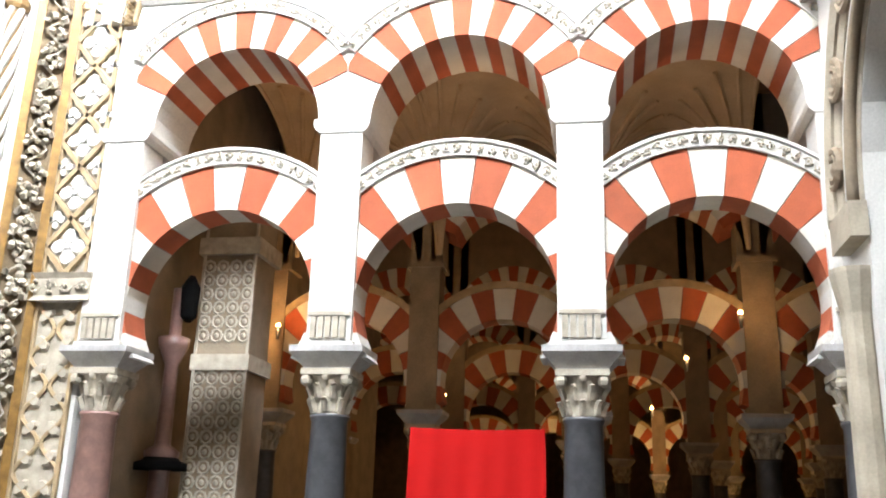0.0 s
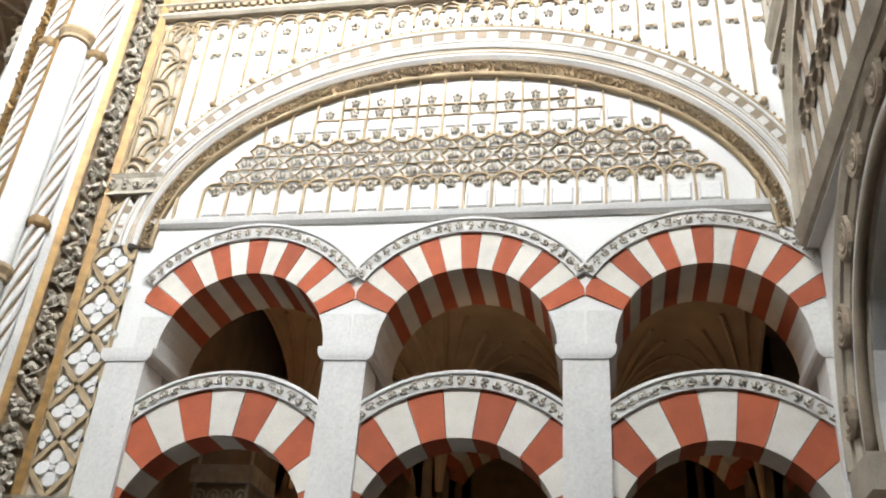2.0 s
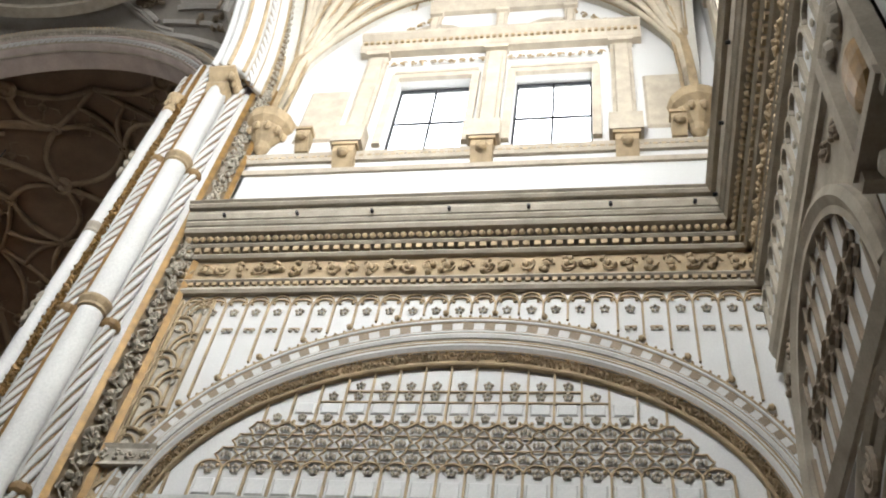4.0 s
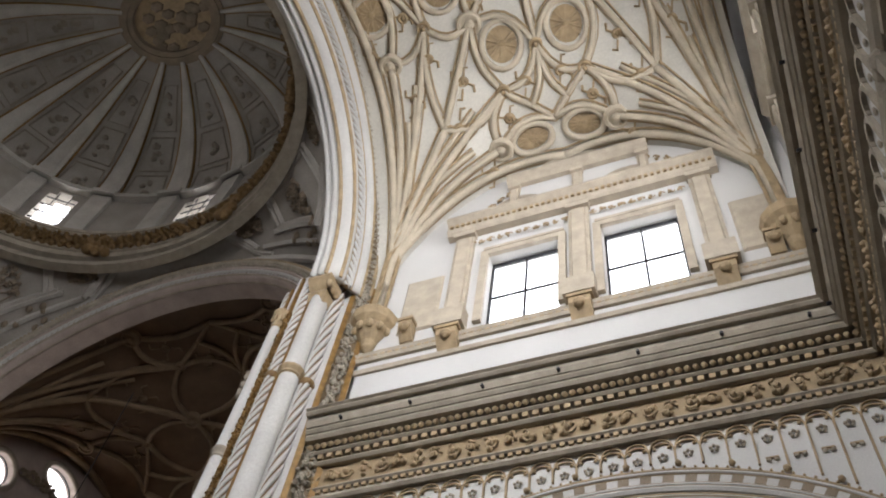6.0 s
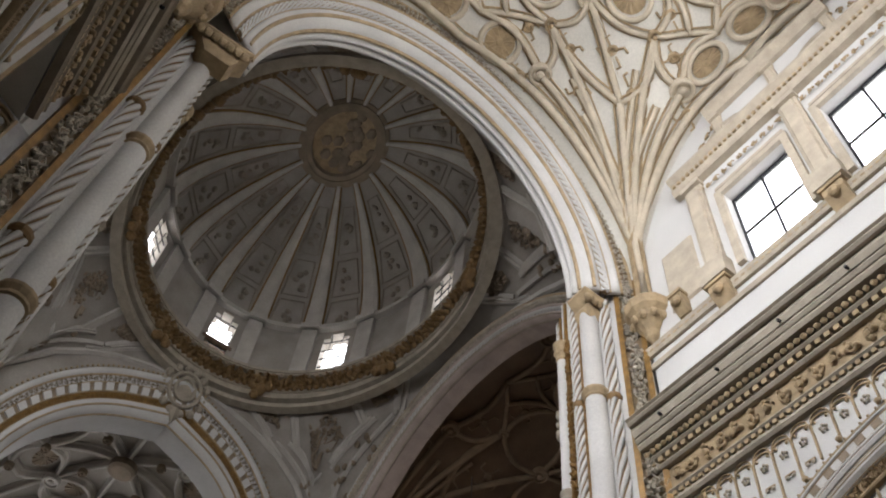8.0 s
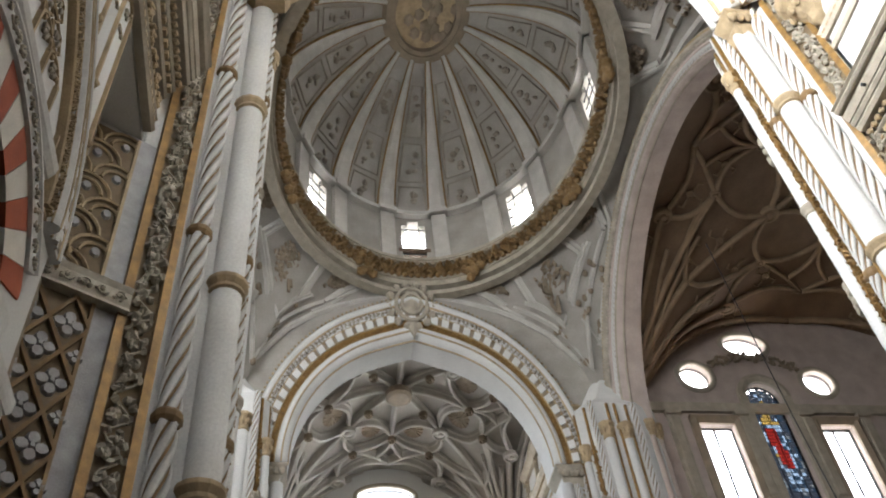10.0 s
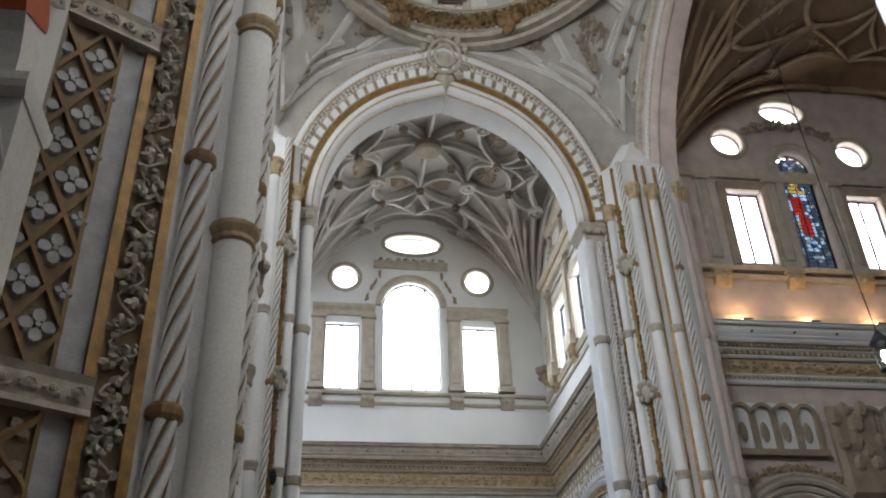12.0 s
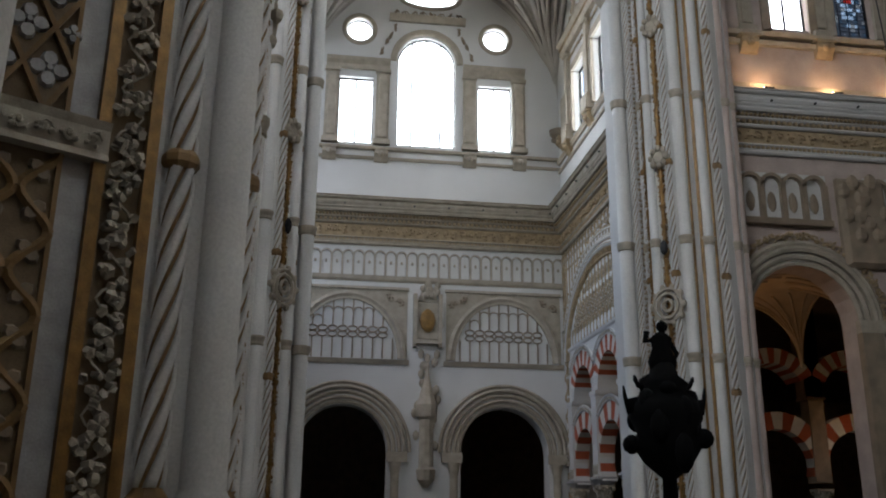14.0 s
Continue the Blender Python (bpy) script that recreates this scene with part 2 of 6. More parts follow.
def foliage(shape, path, length, height, out=0.08, seed=1, back=0.0):
    """Dense high-relief leaves, fruit and curled stems along path."""
    rng = random.Random(seed)
    n = max(2, round(length / (height * 0.8)))
    for k in range(n):
        c, up, d = (k + 0.5) / n, (1 if k % 2 else -1), 0.5 / n
        shape.tube([path(c + d * f, up * height * 0.36 * math.cos(f * 1.6), back + out * 0.6) for f in (-1.1, -0.55, 0, 0.55, 1.1)], height * 0.045, 4)
        for j in range(8):
            x, y = rng.uniform(-1, 1), rng.uniform(-0.42, 0.42)
            e, g = rng.uniform(-0.5, 0.5), rng.uniform(-0.2, 0.2)
            shape.tube([path(c + d * x, height * y, back + out * 0.25), path(c + d * (x + e * 0.6), height * (y + g * 0.6), back + out * 1.05), path(c + d * (x + e), height * max(-0.5, min(0.5, y + g)), back + out * 0.6)], height * rng.uniform(0.09, 0.15), 5)
        r = height * rng.uniform(0.13, 0.2)
        shape.blob(path(c + d * rng.uniform(-0.4, 0.4), -up * height * 0.16, back + out * 0.6), r, r, r, 5)
    return shape


def beads(shape, path, length, pitch, r, v=0.0, w=0.0):
    n = max(2, round(length / pitch))
    for k in range(n):
        p = path((k + 0.5) / n, v, w)
        shape.blob(p, r, r, r, 5)
    return shape


def dentils(shape, path, length, pitch, v0, v1, w0, w1, fill=0.55):
    n = max(2, round(length / pitch))
    for k in range(n):
        a, b = (k + 0.5 - fill / 2) / n, (k + 0.5 + fill / 2) / n
        shape.hexa([path(a, v0, w0), path(b, v0, w0), path(b, v0, w1), path(a, v0, w1), path(a, v1, w0), path(b, v1, w0), path(b, v1, w1), path(a, v1, w1)])
    return shape


def pierced(x0, x1, z0, z1, y0, y1, holes, step=0.25):
    """A wall slab with openings: holes of (centre, half-width, foot, spring, rise), rise 0 for a flat head; an oval has its foot at the spring and a negative first value of foot."""
    cuts = {x0, x1}
    for c, h, foot, spring, rise in holes:
        n = 14 if rise else 1
        for i in range(n + 1):
            cuts.add(round(c - h * math.cos(math.pi * i / n), 4) if n > 1 else c - h)
        cuts.add(c + h)
        cuts.add(c - h)
    cuts = sorted(q for q in cuts if x0 - 1e-6 <= q <= x1 + 1e-6)
    s = Shape()
    for a, b in zip(cuts, cuts[1:]):
        if b - a < 1e-4:
            continue
        mid = (a + b) / 2
        voids = []
        for c, h, foot, spring, rise in holes:
            if abs(mid - c) < h:
                top = [spring + abs(rise) * math.sqrt(max(0, 1 - ((q - c) / h) ** 2)) for q in (a, b)]
                low = [spring - abs(rise) * math.sqrt(max(0, 1 - ((q - c) / h) ** 2)) for q in (a, b)] if foot is None else [foot, foot]
                voids.append((low, top))
        voids.sort(key=lambda q: q[0][0] + q[1][0])
        lower = [z0, z0]
        for low, top in voids + [([z1, z1], None)]:
            if low[0] - lower[0] > 1e-4 or low[1] - lower[1] > 1e-4:
                s.hexa([(a, y0, lower[0]), (b, y0, lower[1]), (b, y1, lower[1]), (a, y1, lower[0]), (a, y0, low[0]), (b, y0, low[1]), (b, y1, low[1]), (a, y1, low[0])])
            lower = top
    seen, where = {}, []
    for p in s.v:
        where.append(seen.setdefault(tuple(round(q, 4) for q in p), len(seen)))
    s.f = [tuple(where[i] for i in q) for q in s.f]
    s.f = [q for q in s.f if len(set(q)) == len(q)]
    s.v = list(seen)
    return s

# ---- plan ----
BX, WN, WS, CX, CY = -2.45, 11.0, -1.9, -17.0, 5.0     # bay centre, north and south walls, centre of the crossing
WEST, EAST = -37.4, 2.5
Rz = lambda a: Matrix.Rotation(radians(a), 4, 'Z')
T = lambda x, y, z=0.0: Matrix.Translation((x, y, z))
M_N, M_S = T(BX, WN), T(BX, WS) @ Rz(180)
M_FN = T(2 * CX - BX - 0.6, WN)
M_W, M_E = T(WEST, CY) @ Rz(90), T(EAST, CY) @ Rz(-90)
AC = 0.38                                               # the arcade stands off the middle of the bay
COLUMNS = [AC + 3.25 * k for k in (-1.5, -0.5, 0.5, 1.5)]
COLUMNS_S = [3.62 - 3.25 * k for k in (2, 1, 0)]     # the south arcade stands further from the crossing

# ---- floor and outer shell ----
s = Shape().box(-60, 40, -40, 60, -0.3, 0.0)
floor = tagged(part("floor", s, FLOORM), "grey marble floor of the church", "floor", kind="structure")

# ---- one double-arched bay between the arm and the old prayer hall ----
def wedge(r0, r1, a0, a1, y0, y1, cut=9.0):
    """One voussoir, cut off sideways at cut."""
    s = Shape()
    n = 3
    rows = []
    for i in range(n + 1):
        a = radians(a0 + (a1 - a0) * i / n)
        c, q = math.cos(a), math.sin(a)
        r = min(r1, cut / max(1e-6, abs(c)))
        r = max(r, r0 + 0.03)
        rows.append([(r0 * c, y0, r0 * q), (r * c, y0, r * q), (r * c, y1, r * q), (r0 * c, y1, r0 * q)])
    return s.rings(rows)


V_LOW = [wedge(1.33, 2.0, -18 + 216 * k / 15 + 0.15, -18 + 216 * (k + 1) / 15 - 0.15, -0.02, 0.55, 1.62).mesh("voussoir") for k in range(15)]
V_UP = [wedge(1.25, 1.85, 26 + 128 * k / 13 + 0.15, 26 + 128 * (k + 1) / 13 - 0.15, -0.02, 1.1, 1.62).mesh("voussoir") for k in range(13)]
for k, me in enumerate(V_LOW):
    me.materials.append(CREAM if k % 2 else RED)
for k, me in enumerate(V_UP):
    me.materials.append(CREAM if k % 2 else RED)


def band_shapes(a, t0, t1, seed):
    p = arc(0, 0, a, a, t0, t1)
    ln = a * radians(t1 - t0)
    back = Shape().sweep(p, rect(0, 0.22, -0.02, 0.06), 24)
    back.sweep(p, roll(0.215, 0.06, 0.035, 6), 24)
    rel = scrolls(Shape(), lambda s, v, w: p(s, v + 0.10, w), ln, 0.17, 0.05, seed, 0.05, 0.9)
    return back.mesh("archivolt"), rel.mesh("carving")


LOW_BAND, UP_BAND = band_shapes(2.0, 40, 140, 3), band_shapes(1.85, 35, 145, 4)


def column_shapes():
    sh = smooth(Shape().lathe([(0.34, 0), (0.34, 0.10), (0.30, 0.13), (0.32, 0.18), (0.27, 0.24), (0.265, 0.30), (0.262, 1.2), (0.235, 2.58), (0.26, 2.62), (0.26, 2.66)], 20))
    cap = Shape().lathe([(0.22, 2.66), (0.225, 2.80), (0.24, 2.95), (0.30, 3.10), (0.32, 3.14)], 16)
    for ring, (z, r, n) in enumerate(((2.77, 0.235, 8), (2.95, 0.25, 8))):
        for k in range(n):
            a = 2 * math.pi * (k + 0.5 * ring) / n
            cap.tube([(r * q * math.cos(a), r * q * math.sin(a), z + dz) for q, dz in ((0.95, -0.08), (1.05, 0.0), (1.22, 0.08), (1.30, 0.06))], 0.045, 5)
    for k in range(4):
        a = math.pi / 4 + k * math.pi / 2
        cap.blob((0.37 * math.cos(a), 0.37 * math.sin(a), 3.09), 0.085, 0.085, 0.085)
        cap.blob((0.27 * math.cos(a + 0.785), 0.27 * math.sin(a + 0.785), 3.12), 0.07, 0.07, 0.06)
    cap.box(-0.33, 0.33, -0.33, 0.33, 3.15, 3.23)
    imp = Shape().rings([[(q * x, q * y, z) for x, y in ((-1, -0.8), (1, -0.8), (1, 0.8), (-1, 0.8))] for q, z in ((0.31, 3.23), (0.33, 3.26), (0.49, 3.44), (0.49, 3.52))])
    return sh.mesh("shaft"), cap.mesh("capital"), imp.mesh("impost")


COL = column_shapes()


def pier_shape():
    p = Shape().box(-0.30, 0.30, -0.10, 0.50, 3.50, 6.55)
    p.box(-0.34, 0.34, -0.13, 0.55, 3.50, 3.58)
    return p.mesh("pier")


PIER = pier_shape()
blk = Shape()
for k in range(5):
    blk.box(-0.24 + 0.1 * k, -0.17 + 0.1 * k, -0.15, -0.10, 3.62, 3.90)
blk.box(-0.28, 0.28, -0.14, -0.10, 3.92, 3.97)
PIERCARVE = blk.mesh("carving")
up = Shape().rings([[(q * 1.0, -0.12 - (q - 0.33) * 0.2, z), (q, 1.1, z), (-q, 1.1, z), (-q, -0.12 - (q - 0.33) * 0.2, z)] for q, z in ((0.32, 6.50), (0.38, 6.56), (0.40, 6.62), (0.40, 6.70))])
UPIMP = up.mesh("upper_impost")


def add_arcade(m, label_place, cols):
    for k, u in enumerate(cols):
        mm = m @ T(u, 0.2)
        c = thing("column", mm, ("reddish" if k == 0 else "dark grey") + " marble column with carved leafy capital, " + label_place, "column", "columns of the double arcade")
        part("shaft", COL[0] if k else COL[0].copy(), DARKMARBLE if k else PINKMARBLE, c)
        if k == 0:
            c.children[0].data.materials[0] = PINKMARBLE
        part("capital", COL[1], CARVED, c, "cream carved capital")
        part("impost", COL[2], GREYSTONE, c, "grey splayed impost stone")
        p = thing("arcade_pier", m @ T(u, 0), "white stone pier standing on a marble column", "pier", "piers of the double arcade")
        part("pier", PIER, WHITE, p)
        part("carving", PIERCARVE, CARVED, p, "small fluted carved block")
        part("upper_impost", UPIMP, WHITE, p)
    for u in [(p + q) / 2 for p, q in zip(cols, cols[1:])]:
        a = thing("horseshoe_arch", m @ T(u, 0, 4.12), "lower horseshoe arch of red and cream voussoirs", "arch", "lower horseshoe arches")
        for k, me in enumerate(V_LOW):
            part("voussoir", me, RED, a)
        for sg in (-1, 1):
            s = Shape()
            s.rings([[(sg * 1.33 * math.cos(radians(t)), y, 1.33 * math.sin(radians(t))) for y in (-0.02, 0.55)] + [(sg * 1.61, y, 1.33 * math.sin(radians(t))) for y in (0.55, -0.02)] for t in (-34, -26, -18)])
            part("springer", s, WHITE, a)
        part("archivolt", LOW_BAND[0], WHITE, a)
        part("carving", LOW_BAND[1], CARVED, a, "leafy carved band over the arch")
        a = thing("upper_arch", m @ T(u, 0, 6.70), "upper round arch of red and cream voussoirs", "arch", "upper round arches")
        for k, me in enumerate(V_UP):
            part("voussoir", me, RED, a)
        for sg in (-1, 1):
            s = Shape()
            s.rings([[(sg * 1.25 * math.cos(radians(t)), y, 1.25 * math.sin(radians(t))) for y in (-0.02, 1.1)] + [(sg * 1.61, y, max(0, 1.25 * math.sin(radians(t)))) for y in (1.1, -0.02)] for t in (0, 9, 18, 26)])
            part("springer", s, WHITE, a)
        part("archivolt", UP_BAND[0], WHITE, a)
        part("carving", UP_BAND[1], CARVED, a, "leafy carved band over the arch")


GA, GB, GZ, GL = 4.6, 3.08, 8.45, 1.36       # the great blind arch over the arcade, deeper at its crown than at its feet


def gz(u, grow=0.0):
    q = 1 - (u / (GA + grow)) ** 2
    return GZ + (GB + grow * GL) * math.sqrt(q) if q > 0 else None


def blind_bay_parts(w, x0, x1):
    """Panelled lunette, great arch and spandrels on a wall, between 8.9 and 13.3 m."""
    ribs, ros = Shape(), Shape()
    pitch = 0.42
    n = int(2 * GA / pitch)

    def bud(uc, z, r=0.055):
        for j in range(5):
            ros.blob((uc + r * math.cos(j * 1.257 + 0.3), -0.03, z + r * math.sin(j * 1.257 + 0.3)), 0.036, 0.03, 0.036, 5)

    def cusps(uc, z, up=1):
        """A lobed arch head over one panel, with its two cusps."""
        ribs.tube([(uc + 0.2 * math.cos(a), -0.03, z + up * 0.15 * math.sin(a)) for a in [math.pi * i / 8 for i in range(9)]], 0.021, 4)
        for sg in (-1, 1):
            ribs.blob((uc + sg * 0.12, -0.03, z + up * 0.05), 0.035, 0.03, 0.035, 5)

    for k in range(n + 1):
        u = -GA + (k + 0.5) * pitch
        top = gz(u)
        if top is None or top < 9.25:
            continue
        ribs.box(u - 0.018, u + 0.018, -0.05, 0.0, 8.95, min(9.50, top))
        if top > 10.6:
            ribs.box(u - 0.018, u + 0.018, -0.05, 0.0, 10.35, top)
        uc = u + pitch / 2
        t2 = min(gz(uc - 0.15) or 0, gz(uc + 0.15) or 0)
        if t2 > 9.7:
            cusps(uc, 9.46)
            bud(uc, 9.46)
        # three rows of lobed rings, the middle one set between the others
        for z, du in ((9.72, 0.0), (9.98, 0.21), (10.22, 0.0)):
            c = u + du
            if min(gz(c - 0.2) or 0, gz(c + 0.2) or 0) > z + 0.14:
                ribs.tube([(c + (0.165 + 0.025 * math.cos(6 * a)) * math.cos(a), -0.03, z + (0.135 + 0.02 * math.cos(6 * a)) * math.sin(a)) for a in [2 * math.pi * i / 18 for i in range(18)]], 0.019, 4, True)
                for j in range(3):
                    ros.blob((c + 0.06 * (j - 1), -0.04, z - 0.02 + 0.03 * (j == 1)), 0.032, 0.03, 0.05, 5)
        if t2 > 10.6:
            cusps(uc, 10.42, -1)
            bud(uc, 10.46, 0.045)
        for z in (10.90, 11.12):
            if t2 > z + 0.12:
                bud(uc, z)
                ribs.box(uc - 0.19, uc + 0.19, -0.035, 0.0, z - 0.13, z - 0.105)
    part("tracery", ribs, OCHRE, w, "thin ochre ribs and lobed rings of the blind tracery")
    part("rosettes", ros, STONEFRAME, w, "small dark carved rosettes")
    for k in range(n):
        u = -GA + (k + 1) * pitch
        t1 = min(gz(u - 0.17) or 0, gz(u + 0.17) or 0)
        if t1 > 9.5:
            part("panel", LUNETTE_PANEL, PLASTER, w, m=T(u, 0))
        if t1 > 10.85:
            part("panel", Shape().chamfer(-0.16, 0.16, -0.03, 0, 10.54, min(t1 - 0.1, 10.77), 0.025), PLASTER, w, m=T(u, 0))
    # spandrels
    ribs, ros = Shape(), Shape()
    grow = 0.93
    n2 = round((x1 - x0) / 0.42)
    for k in range(n2 + 1):
        u = x0 + (x1 - x0) * k / n2
        lo = max(gz(u, grow) or 8.6, 8.6)
        if lo < 13.0:
            ribs.box(u - 0.018, u + 0.018, -0.05, 0.0, lo, 13.05)
        if k < n2:
            uc = u + (x1 - x0) / n2 / 2
            lo = max(gz(uc, grow) or 8.6, 8.6)
            if lo < 12.9:
                cusps(uc, 13.02)
                ribs.tube([(uc + 0.18 * math.cos(a), -0.03, 13.1 + 0.17 * math.sin(a)) for a in [math.pi * i / 6 for i in range(7)]], 0.022, 4)
                bud(uc, 12.86, 0.06)
            if lo < 12.4:
                for sg in (-1, 1):
                    ros.blob((uc + sg * 0.06, -0.03, 12.38), 0.05, 0.03, 0.035, 5)
                ribs.box(uc - 0.10, uc + 0.10, -0.035, 0, 12.42, 12.45)
    part("tracery", ribs, OCHRE, w, "ochre ribs of the panelled spandrels")
    part("rosettes", ros, STONEFRAME, w, "small dark carved rosettes")
    # great arch: gilt edge, leafy band, white rolls, face with a row of dashes, beads and knobs
    p = arc(0, GZ, GA, GB, 0, 180, lift=GL)
    ln = math.pi * 4.4
    a = Shape().sweep(p, [(0.22, 0), (0.38, 0), (0.38, 0.10), (0.34, 0.16), (0.27, 0.16), (0.22, 0.10)], 56)
    a.sweep(p, rect(0.38, 0.44, 0, 0.07), 56).sweep(p, [(0.44, 0), (0.52, 0), (0.52, 0.10), (0.48, 0.13), (0.44, 0.10)], 56)
    a.sweep(p, rect(0.52, 0.78, 0, 0.075), 56).sweep(p, roll(0.55, 0.085, 0.022, 6), 56).sweep(p, roll(0.745, 0.085, 0.025, 6), 56)
    part("arch_moulding", a, WHITE, w)
    a = Shape().sweep(p, rect(0.05, 0.22, 0, 0.05), 56).sweep(p, [(0, 0), (0.05, 0), (0.05, 0.09), (0.02, 0.11), (0, 0.09)], 56)
    a.sweep(p, roll(0.41, 0.07, 0.018, 5), 56).sweep(p, roll(0.80, 0.06, 0.024, 6), 56)
    for v, o in ((0.225, 0.10), (0.31, 0.165), (0.515, 0.10), (0.575, 0.08), (0.715, 0.08)):
        a.sweep(p, roll(v, o, 0.012, 4), 56)
    foliage(a, lambda q, v, o: p(q, v + 0.135, o), ln, 0.15, 0.06, 7, 0.05)
    beads(a, p, ln + 3, 0.17, 0.028, 0.855, 0.04)
    beads(a, p, ln + 3, 0.85, 0.062, 0.90, 0.07)
    part("carving", a, OCHRE, w, "carved ochre bands, beads and knobs of the great arch")
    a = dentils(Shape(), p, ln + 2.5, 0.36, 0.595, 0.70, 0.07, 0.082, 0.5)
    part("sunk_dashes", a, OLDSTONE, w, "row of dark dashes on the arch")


LUNETTE_PANEL = Shape().chamfer(-0.16, 0.16, -0.03, 0, 9.0, 9.30, 0.025).mesh("panel")


def entablature(w, x0, x1, z=13.3, mat=STONEFRAME):
    """Frieze and heavy cornice, 13.3 to 15.3 m."""
    ln = x1 - x0
    a = Shape()
    for v0, v1, o in ((0, 0.12, 0.14), (0.12, 0.20, 0.08), (0.28, 0.36, 0.14), (0.92, 1.02, 0.20), (1.14, 1.22, 0.30), (1.36, 1.50, 0.50), (1.50, 1.62, 0.56), (1.62, 1.86, 0.62), (1.86, 1.96, 0.74), (1.96, 2.02, 0.78)):
        a.sweep(straight(x0, x1, z), [(v0, -0.02), (v1, -0.02), (v1, o), ((v0 + v1) / 2, o + 0.015), (v0, o - 0.03)], 1)
    a.sweep(straight(x0, x1, z), rect(0.2, 1.9, -0.02, 0.05), 1)
    part("cornice", a, mat, w)
    c = Shape().sweep(straight(x0, x1, z), rect(0.36, 0.92, 0.04, 0.07), 1)
    scrolls(c, lambda s, v, q: straight(x0, x1, z)(s, v + 0.64, q), ln, 0.46, 0.10, 5, 0.07, 0.8)
    dentils(c, straight(x0, x1, z), ln, 0.16, 0.20, 0.28, 0.04, 0.13)
    dentils(c, straight(x0, x1, z), ln, 0.20, 1.03, 1.14, 0.10, 0.26)
    beads(c, straight(x0, x1, z), ln, 0.15, 0.07, 1.29, 0.34)
    part("carving", c, OCHRE, w, "carved frieze with scrolls, dentils and egg moulding")
    d = Shape()
    for k in range(int(ln / 1.5)):
        u = x0 + 0.8 + 1.5 * k
        d.tube([(u, -0.62, z + 1.66), (u, -0.70, z + 1.66)], 0.035, 6)
    part("iron_stub", d, IRON, w)


def window_unit(w, u, z0, z1, half, arched=False, bars=(1, 1)):
    """A glazed opening: frame, bars, panes, and the sky behind it."""
    win = new("window")
    win.parent = w
    win.matrix_basis = T(u, 0.25)
    fr = Shape()
    t = 0.05
    top = z1 - half if arched else z1
    fr.box(-half, -half + t, 0, 0.07, z0, top)
    fr.box(half - t, half, 0, 0.07, z0, top)
    fr.box(-half, half, 0, 0.07, z0, z0 + t)
    if arched:
        fr.sweep(arc(0, top, half - t, half - t, 0, 180), rect(0, t, -0.07, 0), 20)
    else:
        fr.box(-half, half, 0, 0.07, z1 - t, z1)
    nx, nz = bars
    for k in range(1, nx + 1):
        x = -half + 2 * half * k / (nx + 1)
        bar = 0.028 if nz else 0.042
        fr.box(x - bar, x + bar, 0.01, 0.05, z0, (top + math.sqrt(max(0, half ** 2 - x * x))) if arched else z1)
    for k in range(1, nz + 1):
        z = z0 + (z1 - z0) * k / (nz + 1)
        fr.box(-half, half, 0.01, 0.05, z - 0.028, z + 0.028)
    part("window_frame", fr, IRON, win)
    g = Shape()
    if arched:
        pts = [(half * math.cos(math.pi * i / 16), top + half * math.sin(math.pi * i / 16)) for i in range(17)] + [(-half, z0), (half, z0)]
    else:
        pts = [(half, z0), (half, z1), (-half, z1), (-half, z0)]
    g.rings([[(x, y, z) for x, z in pts] for y in (0.03, 0.038)])
    gl = part("pane", g, GLASS, win)
    gl.visible_shadow = False
    return win


def oval_unit(w, u, z, a, b, lower=True):
    win = new("oculus_window")
    win.parent = w
    win.matrix_basis = T(u, 0.25)
    t1 = 360 if lower else 180
    part("window_frame", Shape().sweep(arc(0, z, a - 0.03, b - 0.03, 0, t1), rect(0, 0.05, -0.05, 0), 28), IRON, win)
    pts = [((a) * math.cos(radians(t1) * i / 24), z + b * math.sin(radians(t1) * i / 24)) for i in range(24 + (not lower))]
    gl = part("pane", Shape().rings([[(x, y, q) for x, q in pts] for y in (0.03, 0.038)]), GLASS, win)
    gl.visible_shadow = False
    part("surround", Shape().sweep(arc(0, z, a, b, 0, t1, -0.25), [(0, -0.02), (0.22, -0.02), (0.22, 0.05), (0.16, 0.09), (0.05, 0.09), (0, 0.04)], 28), STONEFRAME, win)
    return win


def pilaster(s, u, z0, z1, w=0.22, out=0.14):
    s.box(u - w, u + w, -out * 0.6, 0, z0, z1)
    s.chamfer(u - w * 0.7, u + w * 0.7, -out, -out * 0.6, z0 + 0.35, z1 - 0.25, 0.03)
    s.box(u - w * 1.25, u + w * 1.25, -out * 1.3, 0, z0, z0 + 0.22)
    s.box(u - w * 1.15, u + w * 1.15, -out * 1.2, 0, z1 - 0.16, z1)


def bracket(s, u, z, w=0.24):
    s.box(u - w * 1.2, u + w * 1.2, -0.34, 0, z - 0.10, z)
    s.rings([[(u - w, 0, z - q), (u + w, 0, z - q), (u + w, -o, z - q), (u - w, -o, z - q)] for q, o in ((0.1, 0.30), (0.3, 0.30), (0.45, 0.2), (0.62, 0.08))])
    s.blob((u, -0.30, z - 0.30), 0.14, 0.10, 0.14, 8)


